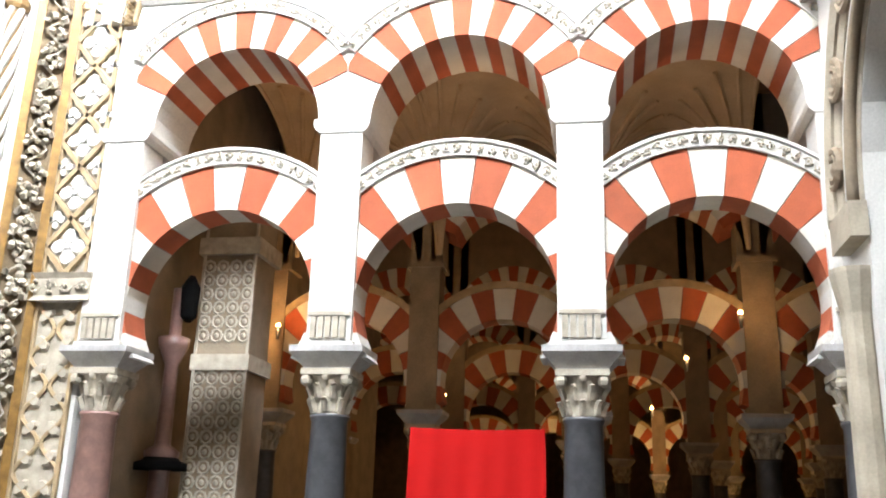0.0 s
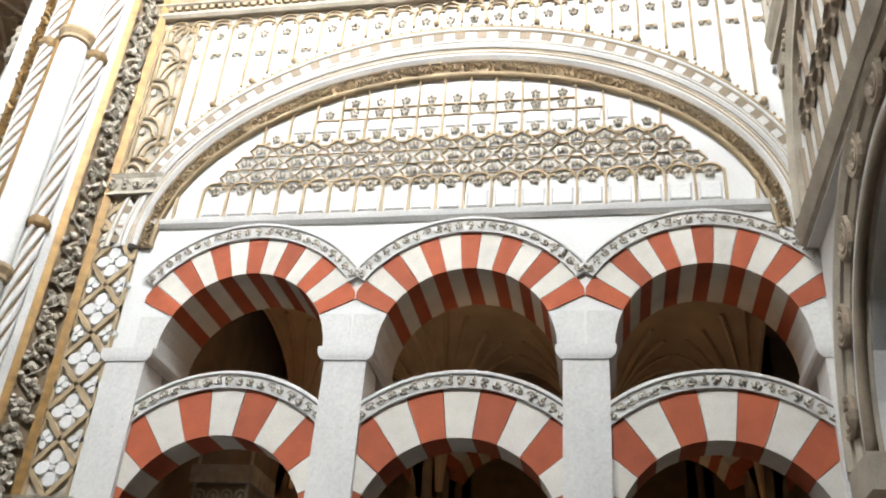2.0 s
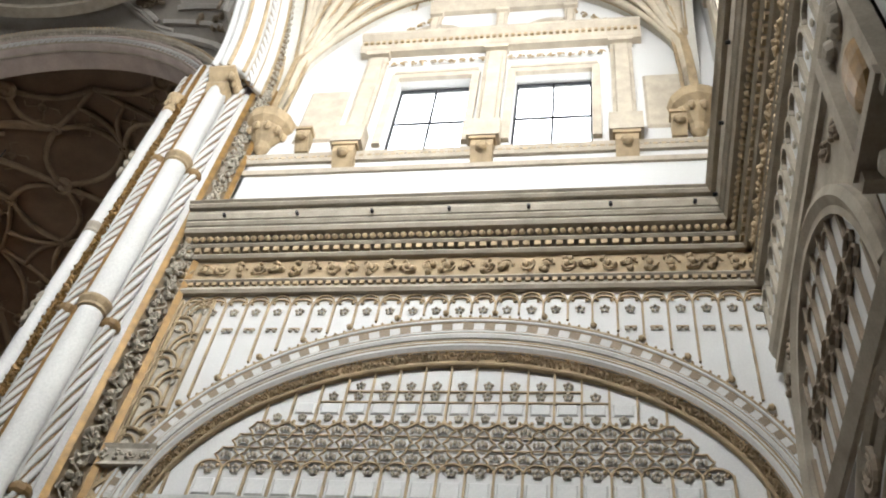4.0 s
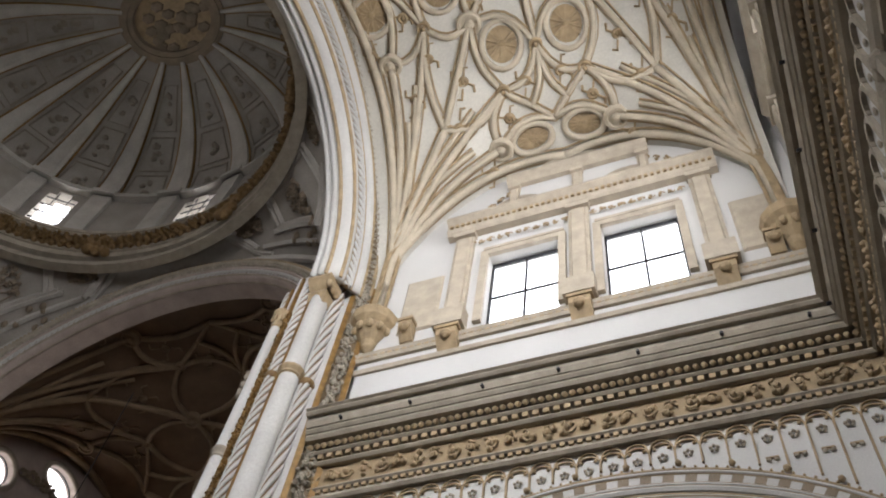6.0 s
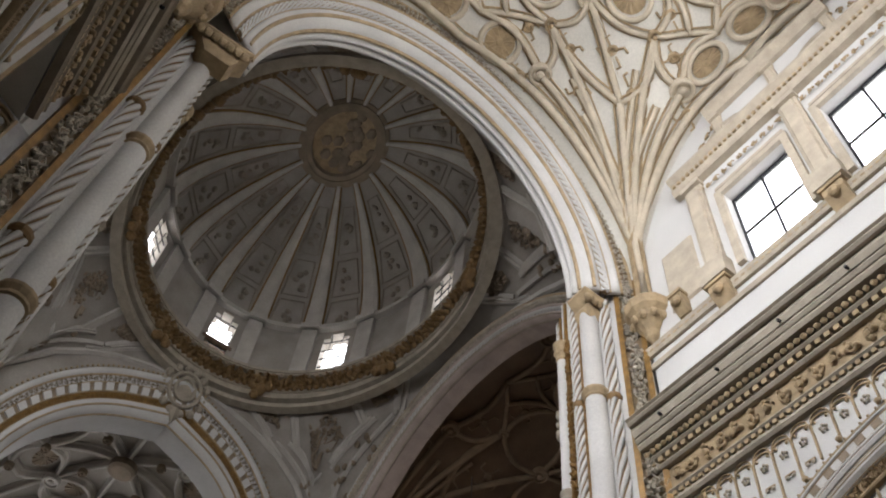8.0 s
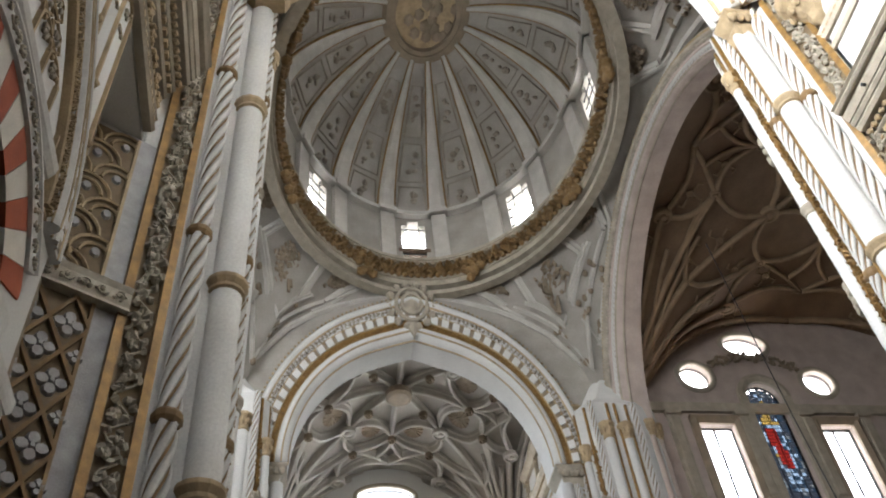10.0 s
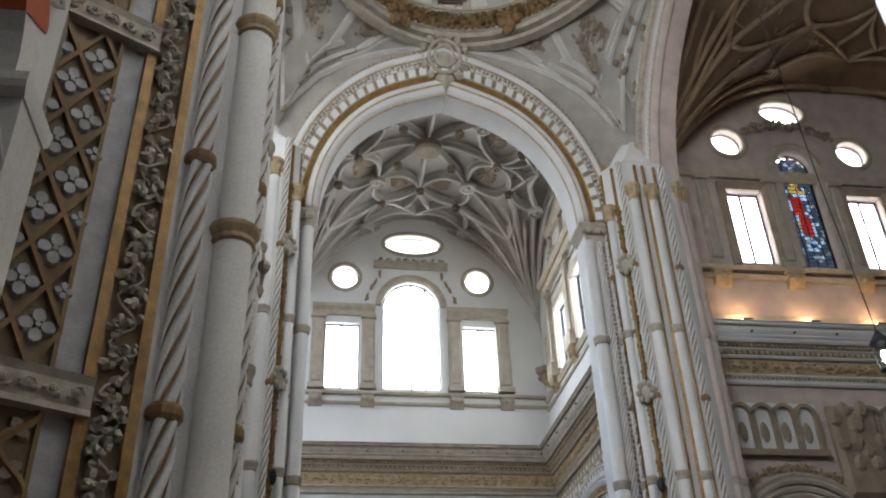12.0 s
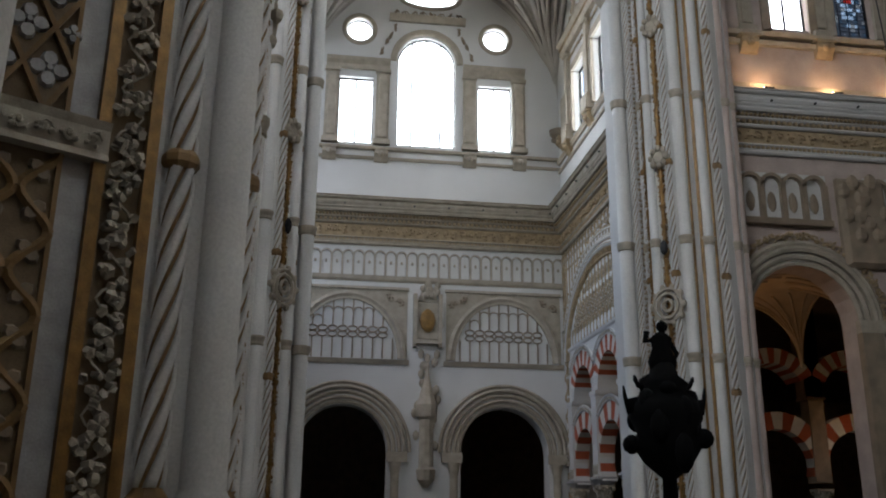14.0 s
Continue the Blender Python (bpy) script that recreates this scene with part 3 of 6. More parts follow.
def clerestory(w, x0, x1):
    """The wall over the cornice with two windows in a carved frame."""
    f = Shape()
    for z, h, o in ((17.15, 0.10, 0.10), (17.55, 0.10, 0.12), (17.70, 0.10, 0.14)):
        f.sweep(straight(x0, x1, z), [(0, 0), (h, 0), (h, o), (0, o - 0.04)], 1)
    ys = (-3.25, -0.2, 2.85)
    for u in ys:
        pilaster(f, u, 18.0, 22.2, 0.26, 0.2)
        f.box(u - 0.36, u + 0.36, -0.36, 0, 17.92, 18.55)
    for u in (-1.64, 1.24):
        f.sweep(upright(u - 0.98, 18.1, 20.95), rect(-0.12, 0.07, 0, 0.12), 1)
        f.sweep(upright(u + 0.98, 18.1, 20.95), rect(-0.07, 0.12, 0, 0.12), 1)
        f.sweep(straight(u - 1.1, u + 1.1, 20.95), rect(0, 0.18, 0, 0.12), 1)
        f.box(u - 1.05, u + 1.05, -0.1, 0, 21.2, 21.32)
    f.sweep(straight(-3.75, 3.35, 22.2), [(0, 0), (0.7, 0), (0.7, 0.40), (0.55, 0.42), (0.42, 0.28), (0.25, 0.24), (0.2, 0.3), (0.08, 0.26), (0, 0.2)], 1)
    f.sweep(straight(-2.2, 1.8, 24.4), [(0, 0), (0.35, 0), (0.35, 0.32), (0.2, 0.26), (0, 0.14)], 1)
    pilaster(f, -2.0, 22.9, 24.4, 0.15, 0.15)
    pilaster(f, 1.6, 22.9, 24.4, 0.15, 0.15)
    pilaster(f, -0.2, 22.9, 24.4, 0.15, 0.15)
    for u in (-4.2, 3.8):
        f.chamfer(u - 0.5, u + 0.5, -0.06, 0, 18.4, 20.6, 0.06)
    part("window_surround", f, FRAMEW, w)
    c = Shape()
    for u in ys:
        bracket(c, u, 17.9)
    for u in (-4.35, 3.95):
        bracket(c, u, 18.6, 0.16)
    scrolls(c, straight(-3.4, 3.0, 21.75), 6.4, 0.25, 0.06, 3, 0.06)
    dentils(c, straight(-3.7, 3.3, 22.45), 7, 0.16, 0, 0.1, 0.2, 0.33)
    dentils(c, straight(x0, x1, 17.64), x1 - x0, 0.18, 0, 0.06, 0.05, 0.12)
    for u in (-1.64, 1.24):
        scrolls(c, straight(u - 0.9, u + 0.9, 21.08), 1.8, 0.2, 0.06, 9, 0.02)
        dentils(c, straight(u - 0.9, u + 0.9, 17.84), 1.8, 0.14, 0, 0.05, 0.02, 0.06)
    scrolls(c, lambda s, v, q: (-3.3 + 1.3 * s, -q, 23.1 + 1.1 * s + v), 1.7, 0.35, 0.1, 2)
    scrolls(c, lambda s, v, q: (2.9 - 1.3 * s, -q, 23.1 + 1.1 * s + v), 1.7, 0.35, 0.1, 6)
    part("carving", c, OCHRE, w, "carved brackets, dentils and scrolls round the windows")
    for u in (-1.64, 1.24):
        window_unit(w, u, 17.95, 20.95, 0.9)
    for u in (-1.9, 1.15):
        oval_unit(w, u, 23.1, 0.62, 0.5, False)
    oval_unit(w, -0.4, 24.95, 0.8, 0.5, False)


def lattice(w, u0, u1, z0, z1, kind, mat=OCHRE, ground=None):
    """A strip of raised lattice: crossing straps with flowers, a wavy net with petals, or rows of scales."""
    st, fl = Shape(), Shape()
    wd = u1 - u0
    st.box(u0, u0 + 0.045, -0.06, 0, z0, z1)
    st.box(u1 - 0.045, u1, -0.06, 0, z0, z1)
    nx = max(2, 2 * round(wd / (0.5 if kind == "straps" and wd > 1 else 0.66)))
    cw = wd / nx
    nz = 2 * round((z1 - z0) / cw / 2 / (1.7 if nx > 4 else 1.15))
    ch = (z1 - z0) / nz
    for j in range(nz):
        for i in range(nx):
            ua, za = u0 + cw * i, z0 + ch * j
            if kind == "straps":
                p, q = (za, za + ch) if (i + j) % 2 else (za + ch, za)
                h = 0.05
                st.hexa([(ua, -0.075, p - h), (ua + cw, -0.075, q - h), (ua + cw, 0, q - h), (ua, 0, p - h), (ua, -0.075, p + h), (ua + cw, -0.075, q + h), (ua + cw, 0, q + h), (ua, 0, p + h)])
            elif kind == "net":
                sg = 1 if (i + j) % 2 else -1
                st.tube([(ua + cw * (0.5 + sg * 0.42 * math.cos(math.pi * k / 6)), -0.03, za + ch * k / 6) for k in range(7)], 0.034 if wd < 1 else 0.05, 5)
                fl.disc(ua + cw * 0.5, za + ch * 0.5, cw * 0.40, 0, -0.06, 8, 0.6, 0.8 * sg)
            else:
                if (i + j) % 2 == 0:
                    for r in (0.95, 0.6):
                        st.tube([(min(u1 - 0.03, max(u0 + 0.03, ua + cw * (0.5 + r * math.cos(math.pi * k / 8)))), -0.035, za + ch * r * math.sin(math.pi * k / 8)) for k in range(9)], 0.03, 5)
                    fl.disc(ua + cw * 0.5, za + ch * 0.25, cw * 0.2, 0, -0.05, 8, 1.3)
    if kind == "straps":
        for j in range(nz + 1):
            for i in range(nx + 1):
                if (i + j) % 2 == 0 and 0 < j < nz:
                    u = min(max(u0 + cw * i, u0 + cw * 0.28), u1 - cw * 0.28)
                    fl.flower(u, z0 + ch * j, cw * (0.80 if 0 < i < nx else 0.42), 0, 0.06, 4, 0.0)
    # With a ground given, darker flowers carry the splayed wall's dimmer light too.
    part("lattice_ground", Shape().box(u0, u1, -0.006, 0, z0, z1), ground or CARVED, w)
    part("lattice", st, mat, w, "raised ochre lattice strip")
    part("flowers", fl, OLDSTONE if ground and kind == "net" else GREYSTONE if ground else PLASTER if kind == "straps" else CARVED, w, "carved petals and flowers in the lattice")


def side_bay(name, m, label, cols=COLUMNS, side=-1):
    x0, x1 = -5.85, 5.85
    w = thing(name, m, label, "wall", kind="structure")
    xe = x1 if side < 0 else cols[-1] + 0.36
    low = pierced(x0, xe, 6.70, 8.9, 0, 1.1, [(u, 1.26, 6.0, 6.70, 1.26) for u in [(p + q) / 2 for p, q in zip(cols, cols[1:])]])
    low.box(x0, cols[0] - 0.28, 0.02, 1.1, 0, 6.70)
    low.box(cols[-1] + 0.28, xe, 0.02, 1.1, 0, 6.70)
    low.box(x0, xe, 0, 0.8, 8.9, 15.3)
    part("masonry", low, PLASTER, w)
    holes = [(-1.64, 0.9, 17.95, 20.95, 0), (1.24, 0.9, 17.95, 20.95, 0), (-1.9, 0.62, 23.1, 23.1, 0.5), (1.15, 0.62, 23.1, 23.1, 0.5), (-0.4, 0.8, 24.95, 24.95, 0.5)]
    part("masonry", pierced(x0, x1, 15.3, 29.0, 0, 0.40, holes), PLASTER, w)
    s = Shape().sweep(straight(x0 + 0.6, xe, 8.78), [(0, -0.01), (0.14, -0.01), (0.14, 0.10), (0.06, 0.08), (0, 0.03)], 1)
    part("string_course", s, WHITE, w)
    if side < 0:
        blind_bay_parts(w, x0, x1)
    else:
        blind_bay_parts(thing("blind_arch_south", m @ T(-1.3, 0), "white blind arch with panelled lunette on the south wall", "wall", kind="structure"), -4.5, 5.2)
    entablature(w, x0, x1)
    clerestory(w, x0, x1)
    for (a, b), kind in zip(((0.3, 4.15), (4.55, 9.4), (9.8, 13.2)), ("net", "straps", "scales")):
        if side < 0:
            lattice(w, x0 + 0.32, x0 + 1.02, a, b, kind)
    s = Shape()
    for z in (4.35, 9.6):
        e0, e1 = x0 - 0.3, x0 + 1.15
        if side > 0:
            continue
        s.sweep(straight(e0, e1, z), [(-0.2, 0), (0.2, 0), (0.2, 0.16), (0.12, 0.12), (-0.12, 0.12), (-0.2, 0.16)], 1)
        scrolls(s, straight(e0, e1, z), e1 - e0, 0.24, 0.08, 4, 0.11)
    if side < 0:
        part("band", s, CARVED, w, "carved horizontal band")
    return w


def splayed_pier():
    """The splayed lattice face between the south arcade and the crossing pier."""
    w = thing("splayed_wall", T(-7.86, -2.95) @ Rz(121), "splayed white wall face with ochre lattice and carved bands, darkened for dim light", "wall", kind="structure")
    # Grey and brown stones put this face's dimmer light into its colour.
    part("masonry", Shape().box(-0.3, 1.5, 0, 0.5, 0, 13.3), GREYSTONE, w)
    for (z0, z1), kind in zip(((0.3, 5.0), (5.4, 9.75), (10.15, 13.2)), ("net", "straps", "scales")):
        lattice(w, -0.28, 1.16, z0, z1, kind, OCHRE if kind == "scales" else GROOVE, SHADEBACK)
    for z in (5.2, 9.95):
        s = Shape().sweep(straight(-0.3, 1.55, z), [(-0.2, 0), (0.2, 0), (0.2, 0.16), (0.12, 0.12), (-0.12, 0.12), (-0.2, 0.16)], 1)
        scrolls(s, straight(-0.3, 1.5, z), 1.8, 0.24, 0.08, 4, 0.11)
        part("band", s, CARVED, w, "carved horizontal band")
    ob = part("wall_recess", Shape().box(-8.6, -6.0, -3.5, -3.0, 0, 15.3).box(-8.6, -6.0, -3.5, -1.95, 13.32, 15.3), PLASTER)
    tagged(ob, "plain white wall of the recess beside the pier", "wall", kind="structure")


splayed_pier()
north = side_bay("wall_north", M_N, "white panelled wall with blind arch, cornice and two windows")
south = side_bay("wall_south", M_S, "white panelled wall with blind arch, cornice and two windows", COLUMNS_S, 1)
far_north = side_bay("wall_far_north", M_FN, "white panelled wall of the far arm with blind arch")
add_arcade(M_N, "carrying a white pier", COLUMNS)
add_arcade(M_S, "carrying a white pier", COLUMNS_S)
add_arcade(M_FN, "in the far arm", COLUMNS)


# ---- end walls of the two arms ----
def end_wall(name, m, back=0.0, doors=((-3.4, 1.85, 4.6, 1.9), (3.3, 1.85, 4.6, 1.9))):
    w = thing(name, m, "grey-white end wall with two arches, carved frieze and tall windows", "wall", kind="structure")
    x0, x1 = -6.0, 6.0
    holes = [(u, h, 0, z, r) for u, h, z, r in doors]
    part("masonry", pierced(x0, x1, 0, 8.1, 0, 0.9, holes), PLASTER, w, m=T(0, back))
    part("masonry", Shape().box(x0, x1, 0, 0.9 + back, 8.1, 15.3), PLASTER, w)
    holes = [(-3.4, 0.78, 18.1, 21.35, 0), (3.0, 0.78, 18.1, 21.35, 0), (-0.2, 1.33, 18.1, 22.3, 1.33), (-3.35, 0.6, None, 23.8, 0.6), (3.05, 0.6, None, 23.8, 0.6), (-0.1, 1.35, None, 25.8, 0.52)]
    part("masonry", pierced(x0, x1, 15.3, 29.0, 0, 0.40, holes), PLASTER, w)
    entablature(w, x0, x1)
    window_unit(w, -3.4, 18.1, 21.35, 0.78, bars=(1, 0))
    window_unit(w, 3.0, 18.1, 21.35, 0.78, bars=(1, 0))
    window_unit(w, -0.2, 18.1, 23.63, 1.33, True, bars=(3, 0))
    oval_unit(w, -3.35, 23.8, 0.6, 0.6)
    oval_unit(w, 3.05, 23.8, 0.6, 0.6)
    oval_unit(w, -0.1, 25.8, 1.35, 0.52)
    f = Shape()
    for z, h, o in ((17.3, 0.12, 0.12), (17.75, 0.12, 0.2)):
        f.sweep(straight(x0, x1, z), [(0, 0), (h, 0), (h, o), (0, o - 0.04)], 1)
    for u in (-4.5, -2.2, 1.8, 4.1):
        pilaster(f, u, 18.0, 21.7, 0.3, 0.2)
        bracket(f, u, 17.8, 0.3)
    for c, hw in ((-3.35, 1.45), (2.95, 1.45)):
        f.sweep(straight(c - hw, c + hw, 21.7), [(0, 0), (0.5, 0), (0.5, 0.36), (0.35, 0.3), (0.2, 0.16), (0, 0.12)], 1)
    f.sweep(arc(-0.2, 22.3, 1.4, 1.4, 0, 180), [(0, 0), (0.3, 0), (0.3, 0.12), (0.1, 0.16), (0, 0.1)], 24)
    f.sweep(straight(-2.0, 1.6, 24.35), [(0, 0), (0.3, 0), (0.3, 0.3), (0, 0.14)], 1)
    part("window_surround", f, STONEFRAME, w)
    c = Shape()
    for sx, u in ((1, -2.4), (-1, 2.0)):
        scrolls(c, lambda s, v, q: (u + sx * 0.8 * s, -q, 22.6 + 1.6 * s + v), 1.9, 0.5, 0.1, 5)
    scrolls(c, straight(-1.9, 1.5, 24.8), 3.4, 0.4, 0.1, 8)
    part("carving", c, OLDSTONE, w, "carved scrolls round the central window")
    # blind arcade, lunettes and doors
    a = Shape()
    n = 26
    for k in range(n + 1):
        u = x0 + 12 * k / n
        a.box(u - 0.05, u + 0.05, -0.07, 0, 11.95, 12.85)
        if k < n:
            a.sweep(arc(u + 6 / n, 12.85, 0.17, 0.17, 0, 180), rect(0, 0.07, 0, 0.07), 6)
            a.blob((u + 6 / n, -0.03, 12.55), 0.06, 0.03, 0.08, 5)
    a.sweep(straight(x0, x1, 11.7), [(0, 0), (0.25, 0), (0.25, 0.12), (0.1, 0.09), (0, 0.04)], 1)
    part("blind_arcade", a, STONEFRAME, w)
    a, b = Shape(), Shape()
    for cu in (-3.35, 3.3):
        p = arc(cu, 8.4, 2.1, 2.5, 0, 180)
        a.sweep(p, [(0, 0), (0.34, 0), (0.34, 0.12), (0.22, 0.16), (0.1, 0.10), (0, 0.10)], 28)
        a.sweep(straight(cu - 2.6, cu + 2.6, 8.15), [(0, 0), (0.2, 0), (0.2, 0.14), (0, 0.06)], 1)
        a.sweep(straight(cu - 2.55, cu + 2.55, 11.35), rect(0, 0.12, 0, 0.1), 1)
        for k in range(10):
            u = cu - 2.1 + 4.2 * (k + 0.5) / 10
            top = 8.4 + 2.5 * math.sqrt(max(0, 1 - ((u - cu) / 2.1) ** 2))
            b.box(u - 0.03, u + 0.03, -0.06, 0, 8.4, min(top, 9.25))
            if top > 9.9:
                b.box(u - 0.03, u + 0.03, -0.06, 0, 9.75, top)
            if top > 9.7:
                for z in (9.38, 9.62):
                    b.tube([(u + 0.2 * math.cos(t), -0.03, z + 0.12 * math.sin(t)) for t in [2 * math.pi * i / 8 for i in range(8)]], 0.035, 4, True)
                b.tube([(u + 0.21 + 0.2 * math.cos(t), -0.03, min(top, 10.55) - 0.2 + 0.2 * math.sin(t)) for t in [math.pi * i / 5 for i in range(6)]], 0.03, 4)
        for sg in (-1, 1):
            scrolls(b, lambda s, v, q: (cu + sg * (1.5 + 0.9 * s), -q, 11.1 + v - 0.35 * s), 0.9, 0.45, 0.08, 4)
    part("lunette_mouldings", a, STONEFRAME, w)
    for cu in (-3.35, 3.3):
        part("spandrel_ground", pierced(cu - 2.5, cu + 2.5, 8.36, 11.34, -0.02, 0.0, [(cu, 2.4, 8.36, 8.4, 2.78)]), STONEFRAME, w, "tan ground of the carved spandrels")
    a = Shape()
    for cu, dh, dz, dr in doors:
        p = arc(cu, dz, dh, dr, 0, 180)
        for v, o in ((0.0, 0.02), (0.18, 0.08), (0.40, 0.12), (0.60, 0.18), (0.8, 0.10)):
            a.sweep(p, [(v, 0), (v + 0.16, 0), (v + 0.16, o), (v + 0.08, o + 0.05), (v, o)], 28)
        for sg in (-1, 1):
            e = sorted((cu + sg * (dh - 0.05), cu + sg * (dh + 0.8)))
            a.box(e[0], e[1], -0.2, 0, dz - 0.4, dz)
            a.lathe([(0.24, 0), (0.24, 0.3), (0.18, 0.4), (0.17, 3.7), (0.26, 4.15), (0.26, 4.2)], 12, (cu + sg * (dh + 0.3), -0.12))
    part("arch_mouldings", a, STONEFRAME, w, m=T(0, back))
    # Brown on the ribs paints the dark of recessed gaps between panels.
    part("tracery", b, OLDSTONE, w, "brown tracery of the blind lunettes, ribs coloured as the shaded gaps between panels")
    # shield and canopied niche between the doors
    a = Shape().chamfer(-0.62, 0.62, -0.12, 0, 9.2, 10.9, 0.08)
    a.sweep(straight(-0.6, 0.6, 9.2), rect(-0.15, 0, 0, 0.3), 1)
    a.box(-0.62, -0.45, -0.25, 0, 8.9, 11.2).box(0.45, 0.62, -0.25, 0, 8.9, 11.2)
    a.rings([[(-0.45, -0.1, 10.9), (0.45, -0.1, 10.9), (0.45, 0, 10.9), (-0.45, 0, 10.9)], [(-0.05, -0.1, 11.9), (0.05, -0.1, 11.9), (0.05, 0, 11.9), (-0.05, 0, 11.9)]])
    for k in range(9):
        a.blob((random.uniform(-0.5, 0.5), -0.14, random.uniform(11.0, 11.6)), 0.13, 0.1, 0.16)
    a.lathe([(0.1, 3.2), (0.35, 3.5), (0.4, 3.9), (0.3, 4.0), (0.3, 5.9), (0.42, 6.0), (0.45, 6.5), (0.3, 6.9), (0.12, 7.6), (0.05, 8.2)], 10, (0, -0.15))
    for k in range(24):
        a.blob((random.uniform(-0.5, 0.5), -0.12, random.uniform(3.6, 8.8)), 0.14, 0.12, 0.2)
    part("shield_panel", a, STONEFRAME, w, "carved shield panel over a canopied niche")
    c = Shape().blob((0, -0.14, 10.05), 0.34, 0.1, 0.5, 10)
    part("shield", c, GILT, w, "oval gilt shield")
    return w


end_wall("wall_west", M_W)
east = end_wall("wall_east", M_E, 0.16, ((-2.3, 2.45, 4.9, 2.45), (3.3, 1.85, 4.6, 1.9)))
p = arc(-2.3, 4.9, 2.45, 2.45, 0, 180, 0.16)
for v, r, mat in ((0.98, 0.07, STONEFRAME), (0.86, 0.05, WHITE), (0.08, 0.07, OLDSTONE), (0.2, 0.05, WHITE)):
    part("arch_roll", smooth(Shape().sweep(p, roll(v, 0.1, r), 40)), mat, east)
part("arch_ground", Shape().sweep(p, rect(0.26, 0.80, 0.0, 0.06), 40), WHITE, east)
part("sunk_dashes", dentils(Shape(), p, 9.0, 0.12, 0.42, 0.64, 0.05, 0.10, 0.5), STONEFRAME, east, "row of small carved flutes")
for k in range(9):
    q = 0.06 + 0.11 * k
    s = Shape()
    for rr in (0.25, 0.16):
        s.tube([p(q + rr * math.cos(t) / 10.5, 0.53 + rr * math.sin(t), 0.16) for t in [2 * math.pi * i / 14 for i in range(14)]], 0.05, 6, True)
    s.blob(p(q, 0.53, 0.12), 0.1, 0.1, 0.12, 6)
    part("medallion", s, OLDSTONE, east, "oval carved medallion")
part("sill_course", Shape().sweep(straight(-6.0, 6.0, 8.12), [(0, -0.1), (0.09, -0.1), (0.09, 0.05), (0.04, 0.05), (0, 0.0)], 1), STONEFRAME, east)


# ---- crossing piers ----
def crossing_pier(sx, sy, label):
    cyp, sh = (CY, 0.0) if sy > 0 else (4.85, -0.2)
    sh += 0.12 if sx > 0 and sy > 0 else 0.0
    px = lambda x: CX + sx * (x + sh - CX)
    py = lambda y: cyp + sy * (y - cyp)
    ox, oy = px(-9.15), py(10.2)
    w = thing("crossing_pier", T(ox, oy), label, "pier", "piers of the crossing")
    L = lambda x, y: (px(x) - ox, py(y) - oy)
    edge = ((-8.05, 12.2), (-8.05, 11.0), (-8.12, 11.0), (-8.62, 10.60), (-8.80, 10.55), (-8.98, 10.36)) if sy > 0 else ((-8.6, 12.6), (-8.3, 11.6), (-8.42, 11.40), (-8.72, 10.93), (-8.95, 10.86), (-9.08, 10.4))
    body = [L(*q) for q in edge + ((-9.3, 10.10), (-9.9, 10.02), (-10.45, 10.5), (-10.35, 12.1), (-9.9, 12.9), (-8.7, 13.0))]
    bk = L(-8.6, 12.6)
    part("masonry", Shape().rings([[(x, y, z) for x, y in body] for z in (0, 20.6)] + ([[(bk[0] + (x - bk[0]) * q, bk[1] + (y - bk[1]) * q, z) for x, y in body] for q, z in ((0.85, 21.0), (0.6, 22.2), (0.25, 23.6))] if sx < 0 else [])), WHITE, w)
    for x, y, r, top in ((-9.16, 10.20, 0.23, 20.6), (-10.46, 10.78, 0.17, 19.0), (-10.43, 11.45, 0.17, 19.0), (-10.1, 12.45, 0.15, 19.4), (-9.85, 12.8, 0.15, 19.4), (-9.98, 10.04, 0.13, 18.4)):
        c = L(x, y)
        s = smooth(Shape().lathe([(r * 1.35, 0), (r * 1.35, 1.6), (r * 1.5, 1.65), (r * 1.5, 1.8), (r * 1.1, 1.95), (r, 2.0), (r, top)], 16, c))
        part("shaft", s, ROSE if y > 12.2 and sx < 0 and sy > 0 else WHITE, w)
        for z in (((7.6, 12.2, 16.6) if sx > 0 and sy > 0 else (7.6, 11.0, 15.6)) if r > 0.2 else (6.2, 9.6, 14.2)):
            s = Shape().lathe([(r, z - 0.13), (r * 1.18, z - 0.10), (r * 1.12, z - 0.03), (r * 1.34, z + 0.06), (r * 1.34, z + 0.12), (r, z + 0.14)], 14, c)
            part("shaft_ring", s, OCHRE if r > 0.2 else STONEFRAME, w, "moulded ring round the shaft")
    main_cord = (-8.86, 10.46, 0.15) if sy > 0 else (-8.98, 10.68, 0.16)
    for x, y, r in (main_cord, (-9.52, 10.04, 0.12), (-10.42, 10.42, 0.11), (-10.32, 11.95, 0.13)):
        p = L(x, y)
        core = Shape().lathe([(r * 1.3, 1.6), (r * 1.3, 1.9), (r * 0.84, 2.0), (r * 0.84, 20.6)], 10, p)
        for z in (5.3, 8.6, 12.0, 16.5):
            core.lathe([(r, z - 0.1), (r * 1.25, z - 0.04), (r * 1.25, z + 0.04), (r, z + 0.1)], 10, p)
        cd = part("cord", core, GROOVE, w, "twisted cord shaft of white stone with ochre grooves")
        for k in range(5):
            part("strand", smooth(Shape().strand(*p, 2.0, 20.6, r, 5, k, 0.62 if r < 0.14 else 0.42, 0.08)), WHITE, cd)
    for x, y, r, z in ((-9.16, 10.20, 0.23, 20.6), (*main_cord, 20.6), (-10.46, 10.78, 0.17, 19.0), (-10.43, 11.45, 0.17, 19.0), (-10.1, 12.45, 0.15, 19.4), (-9.85, 12.8, 0.15, 19.4), (-9.98, 10.04, 0.13, 18.4)):
        c = L(x, y)
